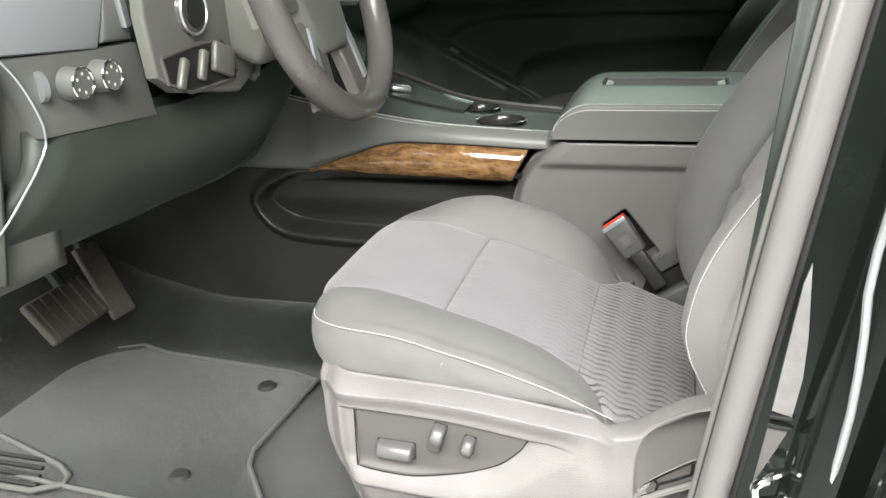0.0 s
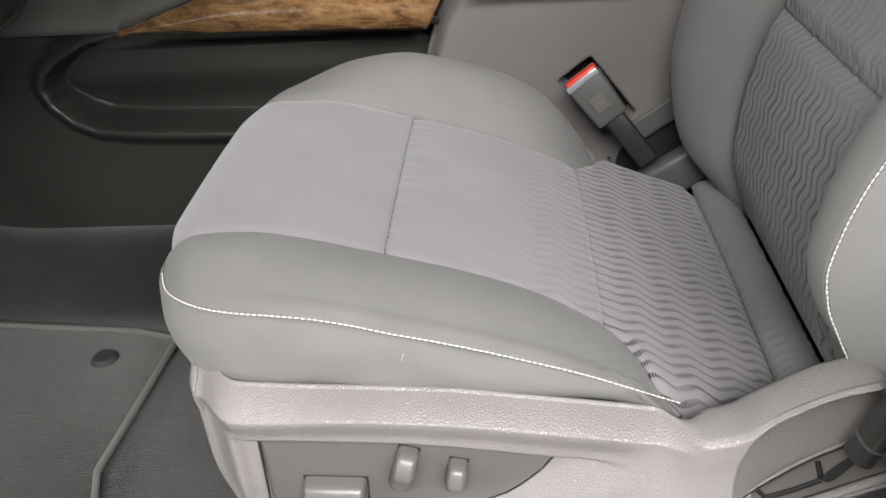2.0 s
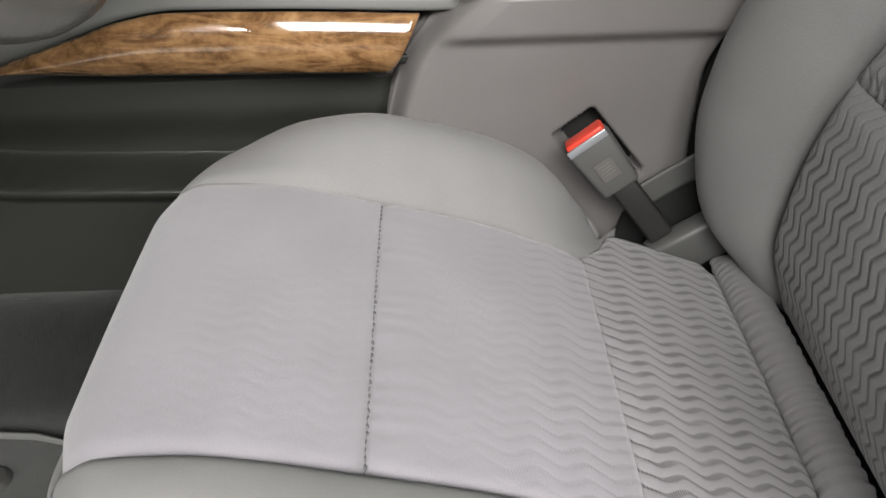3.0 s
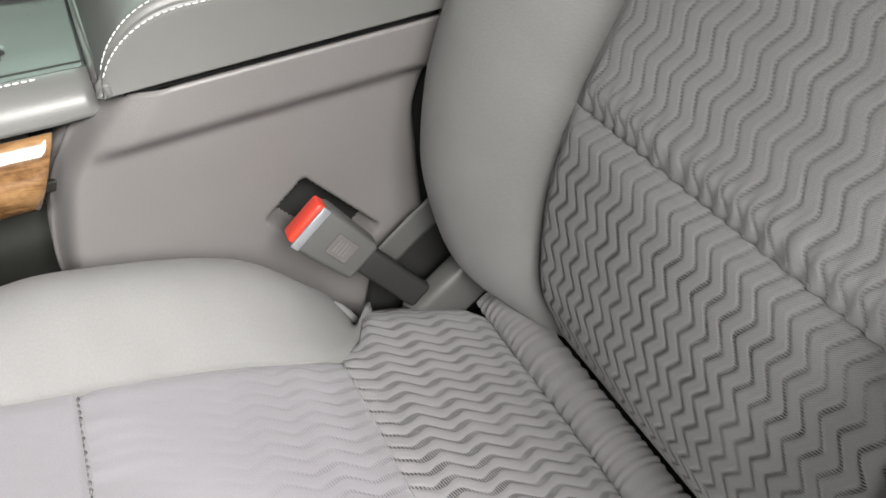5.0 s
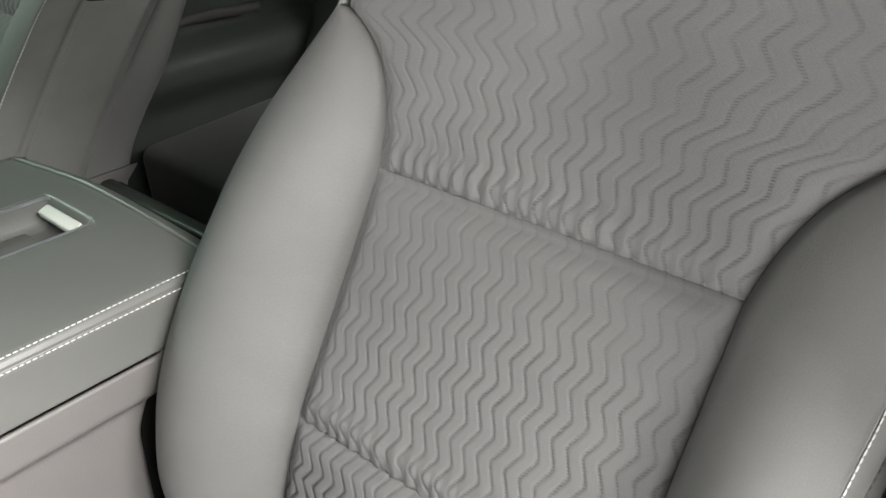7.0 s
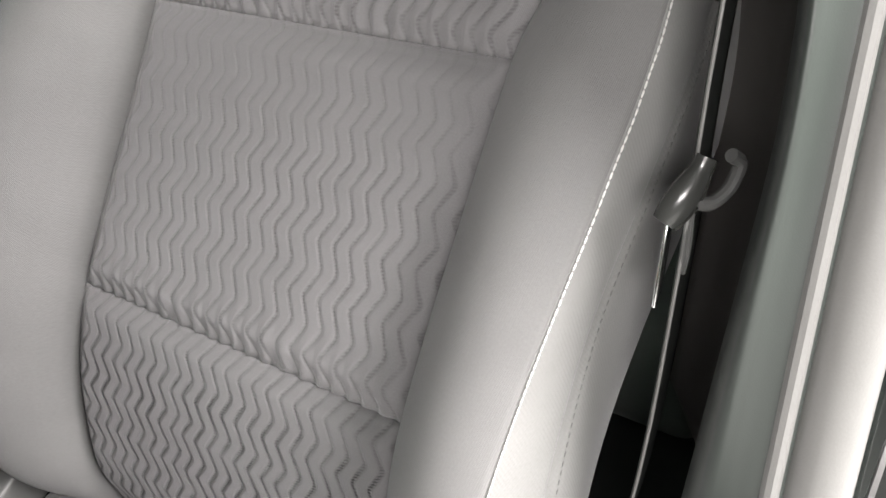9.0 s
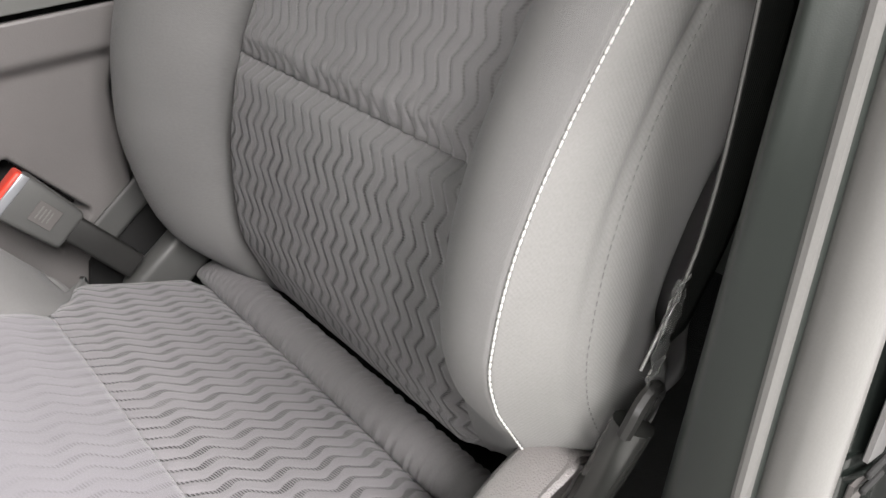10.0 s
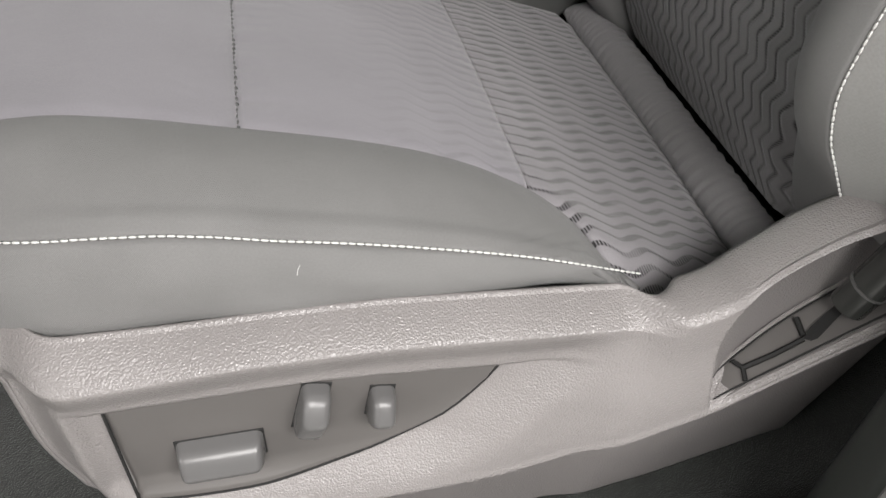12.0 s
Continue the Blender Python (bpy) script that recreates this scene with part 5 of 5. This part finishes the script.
sheet("knee_panel", flip(knee), 40, 16, mat_dark, dash, "black knee panel")
sheet("knee_underside", lambda u, v: (-0.665 - 0.5 * v, 0.66 + 0.76 * u, knee(u, 0)[2] + 0.05 * v), 20, 8, mat_dark, dash)
prism("knob_panel", [(0.712, 0.678), (0.728, 0.657), (0.742, 0.629), (0.750, 0.604), (0.753, 0.590), (0.948, 0.574), (0.930, 0.668), (0.84, 0.670)], 0.03,
      Matrix(((0, 0, 1, -0.642), (1, 0, 0, 0), (0, 1, 0, 0), (0, 0, 0, 1))), mat_dash, dash, "charcoal switch panel", 0.004)
prism("silver_trim", [(0.66, 0.684), (0.860, 0.668), (0.892, 0.74), (0.66, 0.75)], 0.05, Matrix(((0, 0, 1, -0.66), (1, 0, 0, 0), (0, 1, 0, 0), (0, 0, 0, 1))), mat_trim_silver, dash, "satin silver trim", 0.008)
prism("vent_block", [(0.866, 0.674), (0.922, 0.672), (0.932, 0.76), (0.895, 0.76)], 0.05, Matrix(((0, 0, 1, -0.66), (1, 0, 0, 0), (0, 1, 0, 0), (0, 0, 0, 1))), mat_dash, dash, "", 0.006)
block("vent_slider", (0.008, 0.012, 0.05), pose(-0.606, 0.905, 0.712, 8, 0, 0), mat_silver, dash, "", 0.002)
for y, nm in ((0.796, "headlamp_knob"), (0.845, "drive_knob")):
    m = pose(-0.606, y, 0.641, 0, 90, 0)
    bm = bmesh.new()
    bmesh.ops.create_cone(bm, cap_ends=True, segments=36, radius1=0.0185, radius2=0.0165, depth=0.020, matrix=m @ pose(0, 0, 0.007))
    k = part(nm, bm, mat_dash, dash, "black knob with a silver ring")
    bm = bmesh.new()
    tube_mesh(bm, [m @ Vector((0.0165 * math.cos(a), 0.0165 * math.sin(a), 0.017)) for a in np.linspace(0, 2 * math.pi, 33)], 0.0014, 6)
    part("knob_ring", bm, mat_chrome, k)
    for a in range(5):
        block("knob_mark", (0.003, 0.0022, 0.0006), m @ pose(0.010 * math.cos(a * 1.1 + 2), 0.010 * math.sin(a * 1.1 + 2), 0.0173), mat_label, k, "", 0)
bm = bmesh.new()
bmesh.ops.create_cone(bm, cap_ends=True, segments=30, radius1=0.016, radius2=0.016, depth=0.006, matrix=pose(-0.612, 0.757, 0.644, 90, 0, -20))
part("dimmer_wheel", bm, mat_silver, dash, "ribbed thumb wheel")
tube("panel_edge_trim", [(-0.611, 0.706, 0.684), (-0.610, 0.727, 0.657), (-0.610, 0.741, 0.629), (-0.610, 0.749, 0.603), (-0.612, 0.750, 0.590), (-0.613, 0.733, 0.566), (-0.615, 0.706, 0.542), (-0.620, 0.673, 0.514), (-0.630, 0.625, 0.485)], 0.0014, mat_silver, dash, "thin bright edge", 6, samples=24)
sheet("dash_side", lambda u, v: (-0.640 - 0.03 * u * u, 0.77 - 0.19 * u, 0.44 + 0.26 * v), 12, 12, mat_column, dash, "charcoal outer dash cheek", toward=(1, 0, 0))
sheet("dash_end", lambda u, v: (-0.62 - 0.4 * v, 0.66 + 0.004 * u + 0.07 * (1 - v) * u, 0.46 + 0.30 * u), 8, 8, mat_dark, dash)
block("dash_body", (0.35, 1.75, 0.26), pose(-0.86, 1.55, 0.70), mat_dark, dash, "black upper dash", 0.03)
block("dash_top", (0.55, 1.75, 0.10), pose(-0.90, 1.55, 0.86), mat_dark, dash, "", 0.04)

column = thing("steering_column", "black plastic steering column cover", "steering column")
block("column_shroud", (0.22, 0.13, 0.12), pose(-0.61, 1.145, 0.705, 0, 22, 0), mat_column, column, "charcoal column shroud", 0.02, 4)
yz = Matrix(((0, 0, 1, -0.588), (1, 0, 0, 0), (0, 1, 0, 0), (0, 0, 0, 1)))
prism("column_panel", [(0.895, 0.700), (0.905, 0.77), (1.10, 0.77), (1.105, 0.69), (1.142, 0.60), (1.088, 0.578), (0.940, 0.604), (0.903, 0.628)], 0.016, yz, mat_column, column, "charcoal panel with a lever tray", 0.005, 3)
tray_line = [(0.914, 0.650), (0.99, 0.656), (1.052, 0.655), (1.064, 0.642), (1.086, 0.610), (1.075, 0.600), (0.966, 0.600), (0.921, 0.618)]
prism("lever_tray", tray_line, 0.001, yz @ pose(0, 0, 0.0165), mat_gap, column, "black lever tray")
tube("tray_rim", [yz @ Vector((y, z, 0.017)) for y, z in tray_line + tray_line[:1]], 0.003, mat_leather, column, "", 8)
for y, z, a in ((0.947, 0.626, -28), (0.994, 0.630, -25), (1.045, 0.630, -20)):
    block("tray_lever", (0.010, 0.014 if y < 1 else 0.05, 0.040), pose(-0.566, y, z, a, 0, 0), mat_column, column, "grey plastic lever", 0.004)
tube("panel_edge", [(-0.572, 1.10, 0.75), (-0.570, 1.108, 0.69), (-0.570, 1.142, 0.602), (-0.575, 1.13, 0.59)], 0.006, mat_leather, column, "", 8, samples=16)
bm = bmesh.new()
bmesh.ops.create_cone(bm, cap_ends=True, segments=30, radius1=0.032, radius2=0.028, depth=0.014, matrix=pose(-0.572, 0.990, 0.698, 0, 90, 0))
part("ignition_bezel", bm, mat_leather, column, "round black key bezel")
bm = bmesh.new()
bmesh.ops.create_cone(bm, cap_ends=True, segments=30, radius1=0.020, radius2=0.020, depth=0.003, matrix=pose(-0.563, 0.990, 0.698, 0, 90, 0))
part("key_slot", bm, mat_gap, column)
tube("bezel_ring", [(-0.5645, 0.990 + 0.029 * math.cos(a), 0.698 + 0.029 * math.sin(a)) for a in np.linspace(0, 2 * math.pi, 33)], 0.0018, mat_silver, column, "", 6)

wheel = thing("steering_wheel", "black leather steering wheel with silver spokes", "steering wheel")
WC, WR, WT = Vector((-0.452, 1.135, 0.712)), 0.168, 16
mw = Matrix.Translation(WC) @ pose(0, 0, 0, 0, -WT, 0) @ Matrix(((0, 0, 1, 0), (1, 0, 0, 0), (0, 1, 0, 0), (0, 0, 0, 1)))
bm = bmesh.new()
tube_mesh(bm, [mw @ Vector((WR * math.cos(a), WR * math.sin(a), 0)) for a in np.linspace(0, 2 * math.pi, 73)], 0.0215, 18, 0.85)
part("rim", bm, mat_leather, wheel, "black leather rim")
prism("hub", [(-0.075, 0.05), (-0.062, -0.05), (-0.040, -0.085), (0.040, -0.085), (0.062, -0.05), (0.075, 0.05), (0.03, 0.07), (-0.03, 0.07)], 0.045, mw @ pose(0, 0, -0.050), mat_column, wheel, "charcoal hub pad", 0.014, 4)
for sgn in (-1, 1):
    spoke = prism("lower_spoke", [(sgn * 0.060, -0.02), (sgn * 0.020, -0.075), (sgn * 0.040, -0.170), (sgn * 0.095, -0.150), (sgn * 0.075, -0.08)][::sgn], 0.018, mw @ pose(0, 0, -0.032), mat_leather, wheel, "black leather spoke", 0.006, 3)
    prism("spoke_inlay", [(sgn * 0.062, -0.045), (sgn * 0.054, -0.060), (sgn * 0.066, -0.135), (sgn * 0.080, -0.130), (sgn * 0.072, -0.08)][::sgn], 0.004, mw @ pose(0, 0, -0.0145), mat_silver, spoke, "satin silver inlay", 0.001, 1)
    prism("side_spoke", [(sgn * 0.05, 0.03), (sgn * 0.05, -0.02), (sgn * 0.17, -0.03), (sgn * 0.17, 0.02)][::sgn], 0.018, mw @ pose(0, 0, -0.03), mat_column, wheel, "", 0.004)

# ---- passenger door ----
door = thing("passenger_door", "black car door trim with an armrest", "car door", kind="structure")


door_arch = curve([(-1.0, 0.46), (-0.68, 0.470), (-0.629, 0.506), (-0.556, 0.540), (-0.433, 0.555), (-0.198, 0.558), (0.2, 0.553)])
pad_top = curve([(-0.46, 0.36), (-0.429, 0.376), (-0.400, 0.413), (-0.34, 0.437), (-0.284, 0.451), (-0.19, 0.461), (0.05, 0.474), (0.2, 0.476)])


def pdoor(u, v):
    x = -1.0 + 1.16 * u
    z = -0.02 + 0.66 * v
    y = 2.40 + 0.012 * smooth(0.545, 0.60, z)
    # long arched hollow over the armrest
    y += 0.026 * smooth(-0.002, 0.010, door_arch(x) - z) * smooth(-0.70, -0.62, x)
    # switch shelf that slopes down to the rear
    shelf = 0.470 - 0.55 * (x + 0.63)
    y -= 0.075 * smooth(0.004, -0.012, z - shelf) * (1 - smooth(-0.40, -0.32, x)) * smooth(-0.02, 0.12, z)
    # padded armrest
    k = smooth(-0.445, -0.41, x)
    y -= 0.060 * k * smooth(0.012, -0.035, z - pad_top(x)) * smooth(0.16, 0.30, z)
    return (x, y, z)


sheet("door_trim", flip(pdoor), 120, 90, mat_door, door, "black moulded door trim")
tube("switch_trim", [(-0.628, 2.352, 0.470), (-0.567, 2.346, 0.438), (-0.50, 2.343, 0.401), (-0.429, 2.341, 0.363), (-0.345, 2.338, 0.312)], 0.0045, mat_panel, door, "satin grey edge strip", 8, 0.35)
block("window_switch", (0.03, 0.02, 0.006), pose(-0.60, 2.362, 0.462, 0, 26, 0), mat_silver, door, "", 0.002)
block("door_sill_top", (1.25, 0.05, 0.03), pose(-0.45, 2.43, 0.645), mat_dark, door, "", 0.012)
block("door_rear_edge", (0.03, 0.06, 0.75), pose(0.175, 2.42, 0.30), mat_paint, door, "", 0.01)
block("far_pillar", (0.20, 0.08, 1.4), pose(0.32, 2.47, 0.60), mat_pillar, None, "", 0.02)
tagged(bpy.data.objects["far_pillar"], "dark grey plastic pillar trim", "car pillar", kind="structure")

# ---- rear passenger door ----
rear_side = thing("rear_passenger_door", "black car door trim with an armrest", "car door", kind="structure")


def rdoor(u, v):
    x = 0.40 + 1.35 * u
    z = -0.42 + 1.10 * v
    y = 2.42 - 0.02 * smooth(0.56, 0.60, z)
    y -= 0.06 * smooth(0.0, 0.05, 0.40 - z) * smooth(0.0, 0.10, z - 0.22) * smooth(0.44, 0.56, x)
    return (x, y, z)


sheet("door_trim", flip(rdoor), 60, 60, mat_door, rear_side, "black moulded door trim")
tube("pull_handle", [(0.58, 2.365, 0.405), (0.66, 2.352, 0.425), (0.84, 2.350, 0.440), (0.98, 2.362, 0.430)], 0.011, mat_panel, rear_side, "dark grey pull handle", 10, 0.6, samples=24)
block("door_sill_top", (1.35, 0.05, 0.03), pose(1.075, 2.43, 0.675), mat_dark, rear_side, "", 0.012)

# ---- rear seat ----
bench = thing("rear_seat", "dark grey cloth rear bench seat", "car seat")
block("seat_cushion", (0.50, 1.45, 0.17), pose(0.86, 1.62, 0.137, 0, -3, 0), mat_rear_cloth, bench, "", 0.03, 4)
block("seat_backrest", (0.14, 1.45, 0.86), pose(1.18, 1.62, 0.425, 0, 18, 0), mat_dark, bench, "black rear backrest", 0.05, 4)

# ---- car shell ----
# the roof is out of view; its door side reaches out to shade the cabin
roof = tagged(block("roof", (2.6, 1.60, 0.05), pose(0.45, 1.60, 1.145), mat_pillar, None, "", 0.02), "grey car roof lining", "car roof", kind="structure")
# unseen rail, added to keep light off the far seat and armrest
tagged(block("shade_rail", (2.6, 0.08, 0.10), pose(0.45, 0.84, 1.085), mat_pillar, None, "", 0.02), "unseen dark rail added to shade the cabin", "roof rail", kind="structure")
tagged(block("firewall", (0.04, 1.75, 0.9), pose(-1.62, 1.58, 0.35), mat_dark, None, "", 0.01), "black front bulkhead of the cabin", "bulkhead", kind="structure")
sill = thing("door_sill", "dark grey plastic door sill", "door sill", kind="structure")
sheet("sill_cover", lambda u, v: (-1.3 + 1.45 * u, 0.69 + 0.13 * v, 0.02 - 0.10 * (1 - smooth(0, 0.3, v)) + 0.03 * math.sin(math.pi * v) - 0.04 * smooth(0.75, 1, v)), 40, 16, mat_pillar, sill, "grained sill cover")
block("sill_body", (3.0, 0.12, 0.22), pose(0.1, 0.72, -0.17), mat_paint, sill, "", 0.02)
tagged(block("rear_bulkhead", (0.04, 1.75, 1.6), pose(1.75, 1.58, 0.4), mat_dark, None, "", 0.01), "dark rear end of the cabin", "bulkhead", kind="structure")

# ---- hall round the car ----
tagged(block("ground", (12, 12, 0.1), pose(0, 1.0, -0.52), mat_ground, None, "", 0.0), "unseen pale concrete hall floor that bounces light", "floor", kind="structure")
tagged(block("ceiling", (12, 12, 0.1), pose(0, 1.0, 2.75), mat_wall, None, "", 0.0), "pale hall ceiling", "ceiling", kind="structure")
for nm, sx, sy, x, y in (("wall_north", 12, 0.1, 0, 7.0), ("wall_south", 12, 0.1, 0, -5.0), ("wall_east", 0.1, 12, 6, 1), ("wall_west", 0.1, 12, -6, 1)):
    tagged(block(nm, (sx, sy, 3.3), pose(x, y, 1.1), mat_wall, None, "", 0.0), "pale painted hall wall", "wall", kind="structure")
